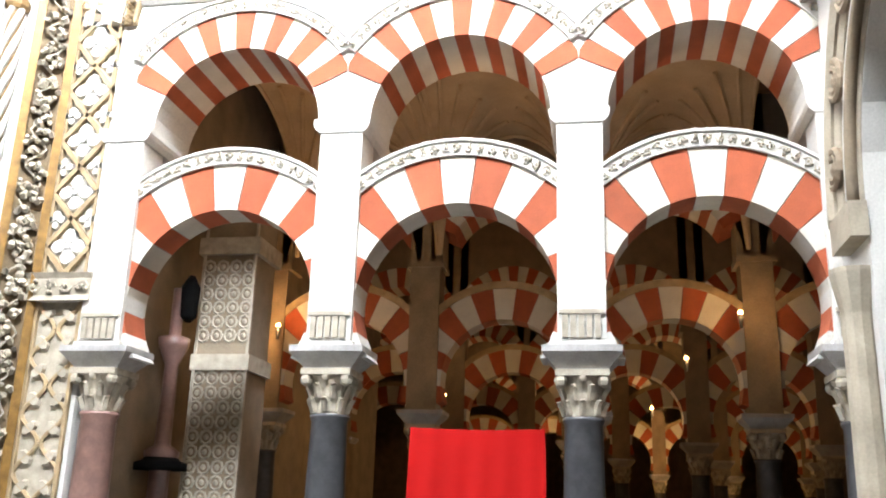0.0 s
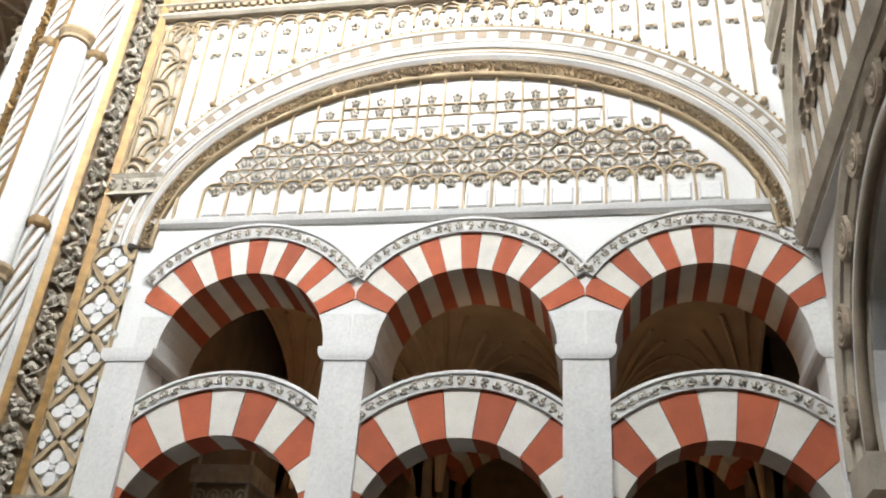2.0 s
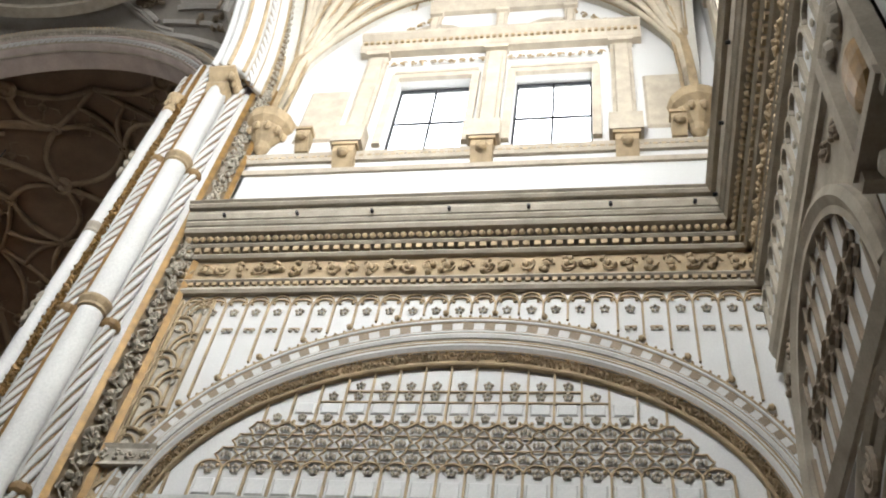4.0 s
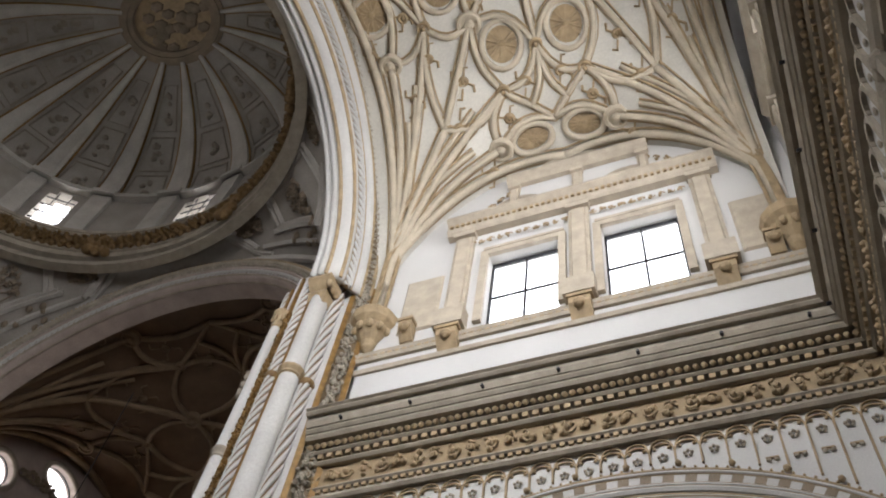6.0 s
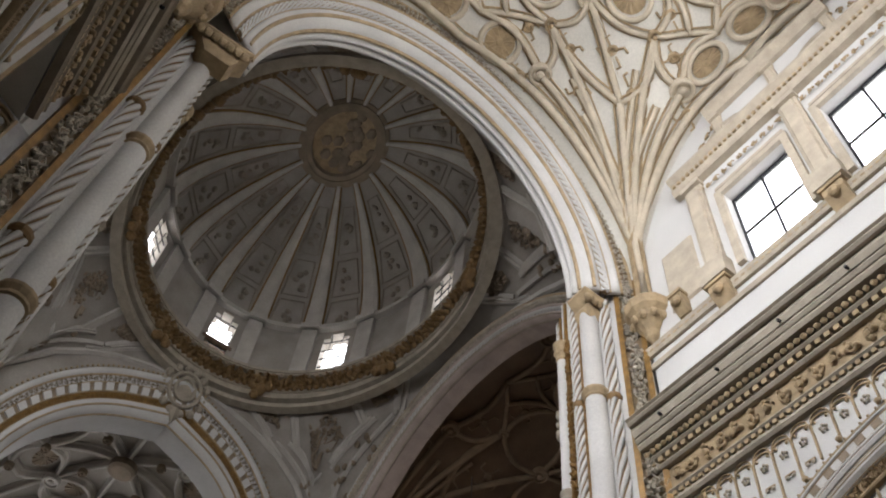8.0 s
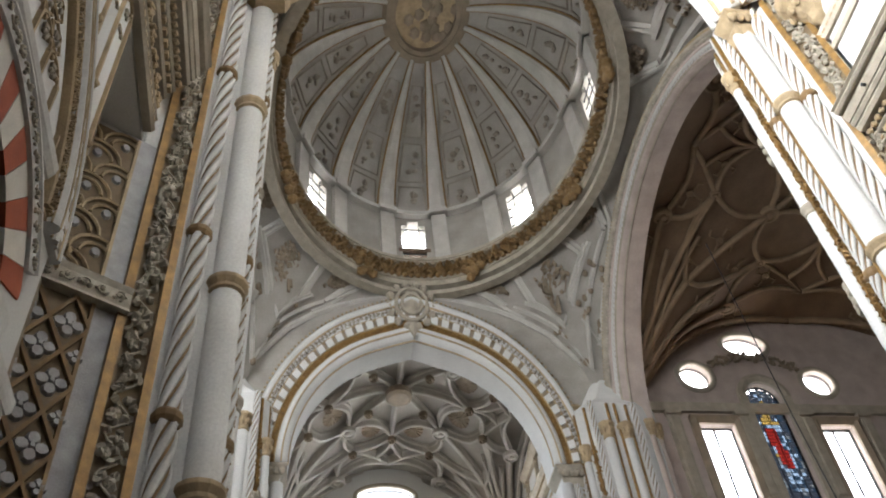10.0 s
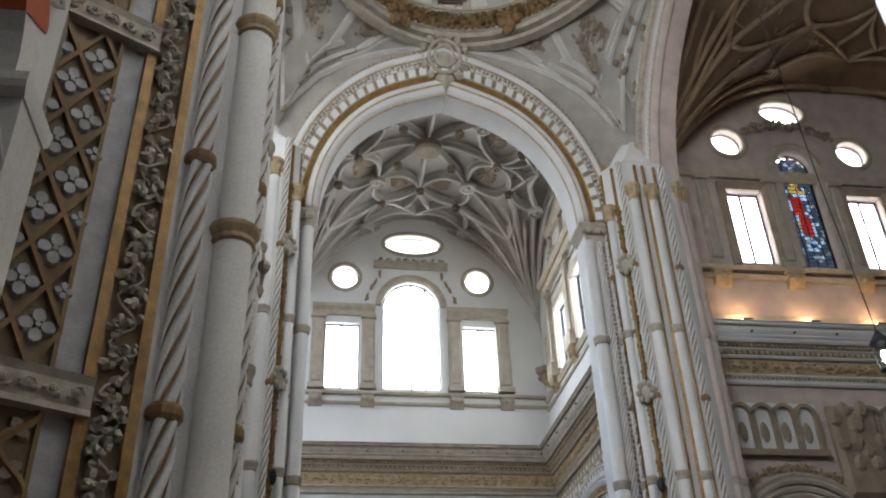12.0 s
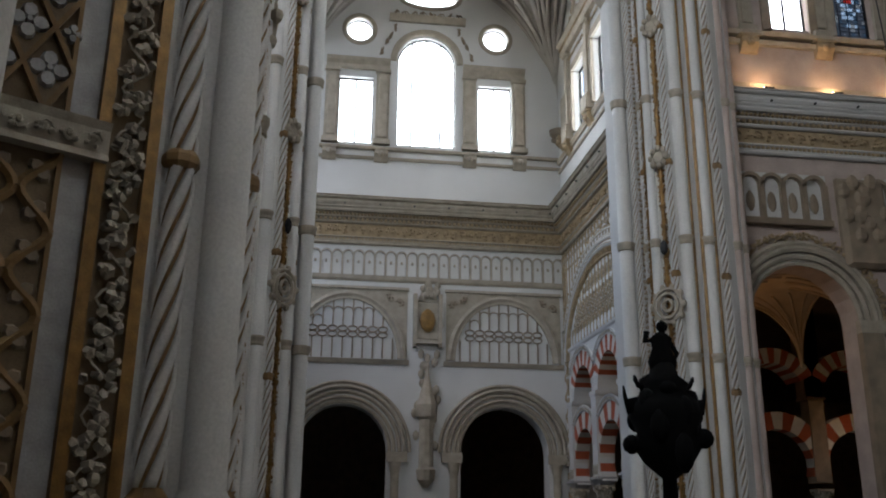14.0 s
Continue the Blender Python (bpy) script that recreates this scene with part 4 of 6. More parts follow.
        s = Shape().lathe([(r, z), (r * 1.2, z + 0.05), (r * 1.05, z + 0.12), (r * 1.3, z + 0.4), (r * 1.7, z + 0.52), (r * 1.7, z + 0.62)], 12, c)
        cap = part("capital", s, OCHRE, w, "ochre carved capital")
        for k in range(8):
            t = k * math.pi / 4
            part("leaf", Shape().blob((c[0] + r * 1.3 * math.cos(t), c[1] + r * 1.3 * math.sin(t), z + 0.32), r * 0.35, r * 0.35, 0.12, 5), OCHRE, cap)
    rng = random.Random(3)
    fx, fy, tx, ty = -0.66, -0.75, 0.75, -0.66          # way out of the chamfered face, and along it
    chamfer_at = lambda v, o: L(-10.2 + tx * v + fx * o, 10.28 + ty * v + fy * o)
    for z in (12.2, 16.6):
        knot = Shape().rings([[(*chamfer_at(q * math.cos(a), 0.03 + 0.14 * h), z + q * 1.2 * math.sin(a)) for a in [i * math.pi / 5 for i in range(10)]] for q, h in ((0.26, 0), (0.24, 0.6), (0.12, 1))])
        knot = part("carved_knot", knot, STONEFRAME, w, "knot of carved leaves")
        for k in range(8):
            a = k * math.pi / 4
            leaf = Shape().blob((*chamfer_at(0.24 * math.cos(a), 0.14), z + 0.28 * math.sin(a)), 0.1, 0.1, rng.uniform(0.09, 0.14), 6)
            part("leaf", leaf, STONEFRAME, knot)
    lines = ((-9.36, 10.08), (-9.78, 10.02), (-10.2, 10.25), (-10.47, 10.98), (-10.46, 11.26), (-10.4, 11.68), (-10.22, 12.2)) if sy > 0 else ((-9.3, 10.1), (-9.78, 10.02), (-10.2, 10.25), (-10.47, 10.98), (-10.4, 11.68))
    for x, y in lines:
        c = L(x, y)
        part("gilt_line", Shape().lathe([(0.055, 2.0), (0.055, 20.5)], 6, c), GILT, w)
    # carved strip with gilt edges, turned towards the arm
    a0, b0 = (Vector((-8.14, 10.98)), Vector((-8.62, 10.60))) if sy > 0 else (Vector((-8.42, 11.40)), Vector((-8.72, 10.93)))
    dr = (b0 - a0).normalized()
    nr = Vector((-dr.y, dr.x))
    if nr.x < 0:
        nr = -nr
    mid = (a0 + b0) / 2

    def p(q, v, o):
        t = mid + dr * v + nr * o
        return (*L(t.x, t.y), 0.3 + 20.3 * q)
    part("carving", foliage(Shape(), p, 20.3, 0.34, 0.09, 11, 0.02), CARVED, w, "deeply cut leafy carved strip")
    part("gilt_edge", Shape().sweep(p, rect(-0.31, -0.19, -0.02, 0.09), 1), GILT, w, "old gilt fillet")
    part("gilt_edge", Shape().sweep(p, rect(0.19, 0.31, -0.02, 0.09), 1), GILT, w, "old gilt fillet")
    # Ground darkened for the dirt and shade between the carved leaves.
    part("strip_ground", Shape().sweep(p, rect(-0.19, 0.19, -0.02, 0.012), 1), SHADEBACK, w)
    # carved strips of the inner faces
    for a, e in (((-9.72, 10.03), (-9.72, 9.95)), ((-10.2, 10.28), (-10.266, 10.205))):
        d = (e[0] - a[0], e[1] - a[1])
        q = math.hypot(*d)
        t = (-d[1] / q, d[0] / q)
        p2 = lambda f, v, o, a=a, d=d, q=q, t=t: (*L(a[0] + t[0] * v + d[0] / q * o, a[1] + t[1] * v + d[1] / q * o), 1.9 + 17.0 * f)
        part("carving", foliage(Shape(), p2, 17.0, 0.22, 0.07, 13, 0.0), GILT, w, "gilded carved strip")
    # round medallion on the chamfered face
    s = Shape()
    for k, r in enumerate((0.42, 0.3, 0.14)):
        s.tube([(*chamfer_at(r * math.cos(t), 0.14), 7.7 + r * 1.15 * math.sin(t)) for t in [2 * math.pi * i / 14 for i in range(14)]], 0.06, 5, True)
    for k in range(10):
        t = k * 0.628
        s.blob((*chamfer_at(0.48 * math.cos(t), 0.12), 7.7 + 0.55 * math.sin(t)), 0.09, 0.09, 0.1, 5)
    part("medallion", s, STONEFRAME, w, "round carved medallion")
    part("pendant", Shape().blob((*chamfer_at(0, 0.16), 9.4), 0.11, 0.11, 0.22, 6), IRON, w)
    return w


for sx in (1, -1):
    for sy in (1, -1):
        crossing_pier(sx, sy, "tall white compound pier with twisted cords and gilded strips")


# ---- crossing arches ----
def cord_along(p, v, w, r, ln, turns=0.8, strands=5):
    """A twisted cord carried along a path."""
    s = Shape()
    m = int(ln / 0.10)
    for k in range(strands):
        rows = []
        for i in range(m + 1):
            q = i / m
            c, o, e = Vector(p(q, v, w)), Vector(p(q, v + 0.01, w)), Vector(p(q, v, w + 0.01))
            o, e = (o - c).normalized(), (e - c).normalized()
            t = 2 * math.pi * (turns * ln * q + k / strands)
            d1, d2 = o * math.cos(t) + e * math.sin(t), e * math.cos(t) - o * math.sin(t)
            h = r * math.pi / strands * 0.62
            rows.append([tuple(c + d1 * r * 0.7 + d2 * h), tuple(c + d1 * r + d2 * h * 0.4), tuple(c + d1 * r - d2 * h * 0.4), tuple(c + d1 * r * 0.7 - d2 * h)])
        s.rings(rows)
    return s


def arch_members(w, a, b, cz, depth, kind, lift, point, splay, thin):
    p0 = arc(0, cz, a, b, 0, 180, 0, point, lift, splay)
    p = lambda s, v, o: p0(s, v * thin, o)
    n, ln = 60, math.pi * a * 1.15
    main = {"white": WHITE, "grey": WHITE, "rose": ROSE}[kind]
    s = Shape().sweep(p, rect(0.0, 0.30, -depth, 0.0), n)
    part("soffit", s, main, w)
    s = Shape().sweep(p, [(0.0, 0), (0.40, 0), (0.40, 0.10), (0.33, 0.20), (0.2, 0.23), (0.08, 0.20), (0.0, 0.10)], n)
    part("arch_roll", smooth(s), main, w)
    part("groove", Shape().sweep(p, rect(0.40, 0.62, 0, 0.05), n), GROOVE if kind != "grey" else GILT, w)
    if kind != "grey":
        part("cord", cord_along(p, 0.50, 0.09, 0.105, ln * 1.1), WHITE, w, "twisted cord of white stone following the arch")
    else:
        part("carving", scrolls(Shape(), lambda q, v, o: p(q, v + 0.5, o), ln, 0.16, 0.05, 3, 0.05), GILT, w, "gilded carved band")
    if kind == "grey":
        part("dash_ground", Shape().sweep(p, rect(0.62, 0.86, 0, 0.05), n), OLDSTONE, w)
        part("dash_blocks", dentils(Shape(), p, ln, 0.40, 0.63, 0.85, 0.05, 0.12, 0.62), PLASTER, w, "row of white blocks on the arch")
    else:
        part("arch_roll", smooth(Shape().sweep(p, [(0.62, 0), (0.84, 0), (0.84, 0.08), (0.78, 0.16), (0.68, 0.16), (0.62, 0.08)], n)), main, w)
    # On the white arch this ground is coloured as shade behind the leaves.
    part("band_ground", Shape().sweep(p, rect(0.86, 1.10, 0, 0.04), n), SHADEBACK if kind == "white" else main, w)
    part("carving", scrolls(Shape(), lambda q, v, o: p(q, v + 0.98, o), ln * 1.15, 0.22, 0.09, 3, 0.04, 0.8), CARVED if kind != "grey" else OLDSTONE, w, "carved leafy band following the arch")
    part("arch_roll", smooth(Shape().sweep(p, [(1.10, 0), (1.30, 0), (1.30, 0.06), (1.22, 0.13), (1.10, 0.06)], n)), main if kind != "rose" else STONEFRAME, w)
    for v in (-0.01, 0.20, 0.41, 0.63, 0.87, 1.10):
        part("gilt_line", Shape().sweep(p, roll(v, 0.235 if v == 0.20 else 0.065, 0.042 if kind == "white" else 0.03, 5), n), OCHRE if kind != "rose" else STONEFRAME, w)
    if kind == "white":
        for o in (-0.1, -0.3):
            part("soffit_roll", smooth(Shape().sweep(p, roll(-0.01, o, 0.07, 6), n)), main, w)
    part("beads", beads(Shape(), p, ln * 1.3, 0.2, 0.05, 1.36, 0.04), OCHRE, w, "row of small beads")


def crossing_arch(name, m, a, b, cz, depth, half, kind="white", lift=1.5, point=0.0, label="", splay=0.0, thin=1.0, jamb=False):
    w = thing(name, m, label, "arch", kind="structure")
    part("masonry", pierced(-half, half, cz, 28.0, 0.02, depth - 0.02, [(0, a + 0.1, cz - 3, cz, b * (1 + point) + 0.1)]), DOMESTONE if kind == "grey" else PLASTER, w)
    arch_members(w, a, b, cz, depth, kind, lift, point, splay, thin)
    for sg in (-1, 1):
        s = Shape().rings([[(sg * e0, y0, z), (sg * e1, y0, z), (sg * e1, depth, z), (sg * e0, depth, z)] for e0, e1, y0, z in ((a + 0.3, a + 0.9, -0.02, cz - 0.75), (a + 0.2, a + 1.1, -0.08, cz - 0.45), (a + 0.22, a + 1.1, -0.08, cz - 0.35), (a, a + 1.4, -0.22, cz - 0.08), (a, a + 1.4, -0.22, cz))])
        for k in range(7):
            s.blob((sg * (a + 0.15 + 0.18 * k), -0.16, cz - 0.28), 0.12, 0.1, 0.14, 6)
        part("impost", s, OCHRE if kind != "grey" else STONEFRAME, w, "carved impost from which the arch springs")
        if jamb:
            part("jamb", Shape().box(min(sg * (a + 0.2), sg * (a + 1.6)), max(sg * (a + 0.2), sg * (a + 1.6)), 0.0, depth, 0, cz - 0.4), WHITE, w)
            for e, r in ((0.30, 0.20), (1.05, 0.16)):
                s = smooth(Shape().lathe([(r * 1.4, 0), (r * 1.4, 1.7), (r, 1.9), (r, cz - 0.7)], 16, (sg * (a + e), -0.02)))
                part("shaft", s, WHITE, w)
                for z in (6.2, 9.6, 14.2):
                    part("shaft_ring", Shape().lathe([(r, z - 0.13), (r * 1.2, z - 0.1), (r * 1.34, z + 0.06), (r * 1.34, z + 0.12), (r, z + 0.14)], 14, (sg * (a + e), -0.02)), STONEFRAME, w)
            cd = part("cord", Shape().lathe([(0.08, 1.9), (0.085, cz - 0.7)], 8, (sg * (a + 0.64), -0.06)), GROOVE, w, "twisted cord shaft")
            for k in range(6):
                part("strand", Shape().strand(sg * (a + 0.64), -0.06, 1.9, cz - 0.7, 0.105, 6, k, 0.6, 0.1), WHITE, cd)
            q = upright(sg * (a + 0.82), 1.9, cz - 0.8)
            part("carving", scrolls(Shape(), q, cz - 2.7, 0.13, 0.06, 5, 0.0, 1.3), GILT, w, "gilded carved strip")
    return w


near_arch = crossing_arch("arch_near", T(-8.85, CY) @ Rz(90), 4.75, 6.1, 20.0, 0.42, 6.6, "white", 1.55, 0.0, "white moulded round arch with twisted cord, leading to the crossing", 0.62)
far_arch = crossing_arch("arch_far", T(-24.55, 4.68) @ Rz(90), 4.35, 5.2, 18.6, 1.0, 7.7, "grey", 1.5, 0.05, "grey pointed arch with a row of white blocks", 0.2, 1.0, True)
north_arch = crossing_arch("arch_north", T(CX, 12.1), 6.9, 6.3, 19.6, 0.6, 8.4, "rose", 0.5, 0.0, "wide rosy stone arch of the crossing", 0.8, 0.55)
south_arch = crossing_arch("arch_south", T(CX, -2.0) @ Rz(180), 7.0, 6.6, 19.6, 1.2, 8.3, "rose", 0.5, 0.0, "wide stone arch of the crossing", 0.8, 0.55)
key = Shape()
for r in (0.3, 0.48):
    key.tube([(r * 1.25 * math.cos(t), -0.3, 25.7 + r * 1.75 * math.sin(t)) for t in [2 * math.pi * i / 14 for i in range(14)]], 0.09, 6, True)
for k in range(14):
    t = k * 0.449
    key.blob((0.86 * math.cos(t), -0.25, 25.7 + 1.12 * math.sin(t)), 0.17, 0.14, 0.19, 6)
key.rings([[(q, -0.3, z), (0, -0.1, z), (-q, -0.3, z), (0, -0.4, z)] for q, z in ((0.3, 24.7), (0.02, 24.0))])
key.rings([[(q * math.cos(t), -0.2 - h, 25.7 + q * 1.45 * math.sin(t)) for t in [i * math.pi / 6 for i in range(12)]] for q, h in ((0.36, 0), (0.3, 0.1), (0.1, 0.16))])
part("keystone_cartouche", key, STONEFRAME, far_arch, "carved oval cartouche at the crown")

# ---- pendentives and dome ----
RA, RB, RZ = 7.4, 5.8, 27.1
dome = thing("dome", T(CX, CY), "grey stone oval dome with ribs, windows and a painted roundel", "dome", kind="structure")


def edge_point(t):
    """Where the direction t from the crossing's centre meets the four arches, and the height of the arch there."""
    hx, hy = 7.7, 7.05
    c, q = math.cos(t), math.sin(t)
    k = min(hx / max(1e-6, abs(c)), hy / max(1e-6, abs(q)))
    x, y = k * c, k * q
    if hx / max(1e-6, abs(c)) < hy / max(1e-6, abs(q)):
        z = 19.6 + 6.7 * math.sqrt(max(0, 1 - (y / 6.8) ** 2))
    else:
        z = 19.6 + 7.0 * math.sqrt(max(0, 1 - (x / 8.2) ** 2))
    return x, y, z


rows = []
N = 96
for j in range(9):
    k = j / 8
    row = []
    for i in range(N):
        t = 2 * math.pi * i / N
        x, y, z = edge_point(t)
        a, b = RA * math.cos(t), RB * math.sin(t)
        row.append((x + (a - x) * k, y + (b - y) * k, z + (RZ - z) * (k ** 0.8)))
    rows.append(row)
part("pendentive", smooth(Shape().rings(rows, True, False)), DOMESTONE, dome)
ring = lambda q, v, o: ((RA - o) * math.cos(2 * math.pi * q), (RB - o) * math.sin(2 * math.pi * q), RZ + v)
for v0, v1, o in ((-0.75, -0.55, 0.06), (-0.35, -0.1, 0.14), (-0.1, 0.05, 0.22), (0.72, 0.80, 0.36), (0.80, 0.94, 0.42)):
    part("cornice_ring", Shape().sweep(ring, rect(v0, v1, -0.3, o), 72, caps=False), STONEFRAME, dome)
s = Shape().sweep(ring, rect(0.05, 0.62, -0.3, 0.18), 72, caps=False)
foliage(s, lambda q, v, o: ring(q, v + 0.34, o), 40, 0.62, 0.30, 9, 0.16)
beads(s, ring, 40, 0.30, 0.11, 0.02, 0.30)
for k in range(8):
    t = (k + 0.5) / 8
    for e in range(10):
        s.blob(ring(t + random.uniform(-0.012, 0.012), random.uniform(-0.5, 0.5), 0.3), 0.2, 0.2, 0.2, 6)
part("carving", s, GROOVE, dome, "brown gilded garland frieze round the dome")
s = dentils(Shape(), ring, 40, 0.36, 0.55, 0.72, 0.1, 0.40, 0.5)
part("dentils", s, OLDSTONE, dome)
# drum with windows, shell and ribs
NW = 8
dz0, dz1, dz2, DH = RZ + 0.9, RZ + 1.0, RZ + 3.75, 4.15


def shell(t, k):
    """A place on the dome: t round it, k from the drum (0) to the oculus (1)."""
    e = k * radians(74)
    return ((RA - 0.1) * math.cos(t) * math.cos(e), (RB - 0.1) * math.sin(t) * math.cos(e), dz2 + DH * math.sin(e) / math.sin(radians(74)))


drum = Shape()
ND = 144
for i in range(ND):
    t0, t1 = 2 * math.pi * i / ND, 2 * math.pi * (i + 1) / ND
    ph = ((i + 0.5) * NW / ND + 0.5) % 1
    open_here = abs(ph - 0.5) < 0.10
    spans = ((dz0, dz1 + 0.2), (dz2 - 0.2 - 0.5 * (ph - 0.5) ** 2 / 0.01 * 0.9, dz2)) if open_here else ((dz0, dz2),)
    for z0, z1 in spans:
        drum.hexa([((RA - o) * math.cos(t), (RB - o) * math.sin(t), z) for z in (z0, z1) for t, o in ((t0, 0.1), (t1, 0.1), (t1, -0.5), (t0, -0.5))])
part("drum", drum, DOMESTONE, dome)
for k in range(NW):
    t = 2 * math.pi * k / NW
    c = Vector(((RA - 0.02) * math.cos(t), (RB - 0.02) * math.sin(t), (dz1 + dz2) / 2))
    tan = Vector((-RA * math.sin(t), RB * math.cos(t), 0)).normalized()
    h = 0.80
    win = new("window")
    win.parent = dome
    g = Shape().rings([[tuple(c + tan * (sg * h) + Vector((0, 0, zz)) + off) for sg, zz in ((-1, -1.4), (1, -1.4), (1, 1.25), (-1, 1.25))] for off in (Vector((0, 0, 0)), tan.cross(Vector((0, 0, 1))) * 0.01)])
    gl = part("pane", g, GLASS, win)
    gl.visible_shadow = False
    fr = Shape()
    for xx in (-0.25, 0.25):
        fr.tube([tuple(c + tan * xx + Vector((0, 0, zz))) for zz in (-1.4, 1.25)], 0.02, 4)
    for zz in (-0.8, -0.3, 0.2, 0.7):
        fr.tube([tuple(c + tan * (-h) + Vector((0, 0, zz))), tuple(c + tan * h + Vector((0, 0, zz)))], 0.03, 4)
    part("window_frame", fr, IRON, win)
rows = [[shell(2 * math.pi * i / N, k / 14) for i in range(N)] for k in range(15)]
part("shell", smooth(Shape().rings(rows, True, False)), DOMESTONE, dome)
NR = 16
for r in range(NR):
    t = 2 * math.pi * (r + 0.5) / NR
    rows, e0, e1 = [], [], []
    pin = lambda tt, q, d: tuple(Vector(shell(tt, q)) * (1 - d) + Vector((0, 0, dz2 * d)))
    for k in range(15):
        q = k / 14
        ww = 0.062 * (1.0 - 0.3 * q)
        rows.append([pin(t - ww, q, 0.0), pin(t - ww, q, 0.024), pin(t - ww * 0.5, q, 0.034), pin(t + ww * 0.5, q, 0.034), pin(t + ww, q, 0.024), pin(t + ww, q, 0.0)])
        e0.append(pin(t - ww * 1.12, q, 0.01))
        e1.append(pin(t + ww * 1.12, q, 0.01))
    part("rib", Shape().rings(rows), DOMERIB, dome, "pale raised rib")
    part("rib_edge", Shape().tube(e0, 0.05, 4).tube(e1, 0.05, 4), GILT, dome, "thin gilt line beside the rib")
    s = Shape().hexa([((RA - o) * math.cos(t + d), (RB - o) * math.sin(t + d), z) for z in (dz0, dz2 + 0.1) for d, o in ((-0.055, 0.1), (0.055, 0.1), (0.055, 0.30), (-0.055, 0.30))])
    s.hexa([((RA - o) * math.cos(t + d), (RB - o) * math.sin(t + d), z) for z in (dz2 - 0.08, dz2 + 0.16) for d, o in ((-0.07, 0.1), (0.07, 0.1), (0.07, 0.50), (-0.07, 0.50))])
    part("drum_pilaster", s, DOMERIB, dome)
rg2 = lambda q, v, o: ((RA - 0.1 - o) * math.cos(2 * math.pi * q), (RB - 0.1 - o) * math.sin(2 * math.pi * q), dz2 + v)
part("drum_cornice", Shape().sweep(rg2, rect(-0.08, 0.14, -0.1, 0.30), 72, caps=False), DOMERIB, dome)
for r in range(NR):
    t = 2 * math.pi * r / NR
    for k0, k1 in ((0.05, 0.27), (0.31, 0.55), (0.59, 0.86)):
        wd = 0.115 * (1 - 0.3 * k0)
        s = Shape()
        loop = [shell(t - wd, k0), shell(t + wd, k0), shell(t + wd * 0.85, k1), shell(t - wd * 0.85, k1)]
        s.tube([tuple(Vector(p) * 0.995 + Vector((0, 0, dz2 * 0.005))) for p in loop], 0.045, 4, True)
        for e in range(5):
            m3 = Vector(shell(t + random.uniform(-0.04, 0.04), k0 + (k1 - k0) * random.uniform(0.2, 0.8))) * 0.997 + Vector((0, 0, dz2 * 0.003))
            s.blob(m3, random.uniform(0.08, 0.2), random.uniform(0.08, 0.2), random.uniform(0.08, 0.16), 5)
        part("panel", s, PANELSTONE, dome, "sunk panel with worn carved leaves")

top = shell(0, 1)[2]
ea, eb = shell(0, 1)[0], shell(math.pi / 2, 1)[1]
cap = lambda q, v, o: ((ea + v) * math.cos(2 * math.pi * q), (eb + v) * math.sin(2 * math.pi * q), top - o)
s = Shape().sweep(cap, rect(-0.35, 0.2, -0.2, 0.14), 40, caps=False).sweep(cap, rect(-0.15, 0.05, 0.1, 0.24), 40, caps=False)
part("oculus_ring", s, OLDSTONE, dome)
s = Shape()
s.rings([[((ea - 0.3) * k * math.cos(t), (eb - 0.3) * k * math.sin(t), top + 0.35 - 0.2 * k * k) for t in [2 * math.pi * i / 32 for i in range(32)]] for k in (1.0, 0.6, 0.05)], True, True)
part("roundel", s, OCHRE, dome, "painted roundel in the crown of the dome")
s = Shape()
for k in range(26):
    a, r = random.uniform(0, 6.28), random.uniform(0.1, 0.8)
    s.blob((ea * r * math.cos(a), eb * r * math.sin(a), top + 0.15), 0.3, 0.22, 0.1, 6)
part("roundel_relief", s, OLDSTONE, dome, "worn relief in the roundel")
# pendentive ornaments
def onp(t, kk, o=0.03):
    x, y, z = edge_point(t)
    return (x + (RA * math.cos(t) - x) * kk, y + (RB * math.sin(t) - y) * kk, z + (RZ - z) * kk ** 0.8 - o)


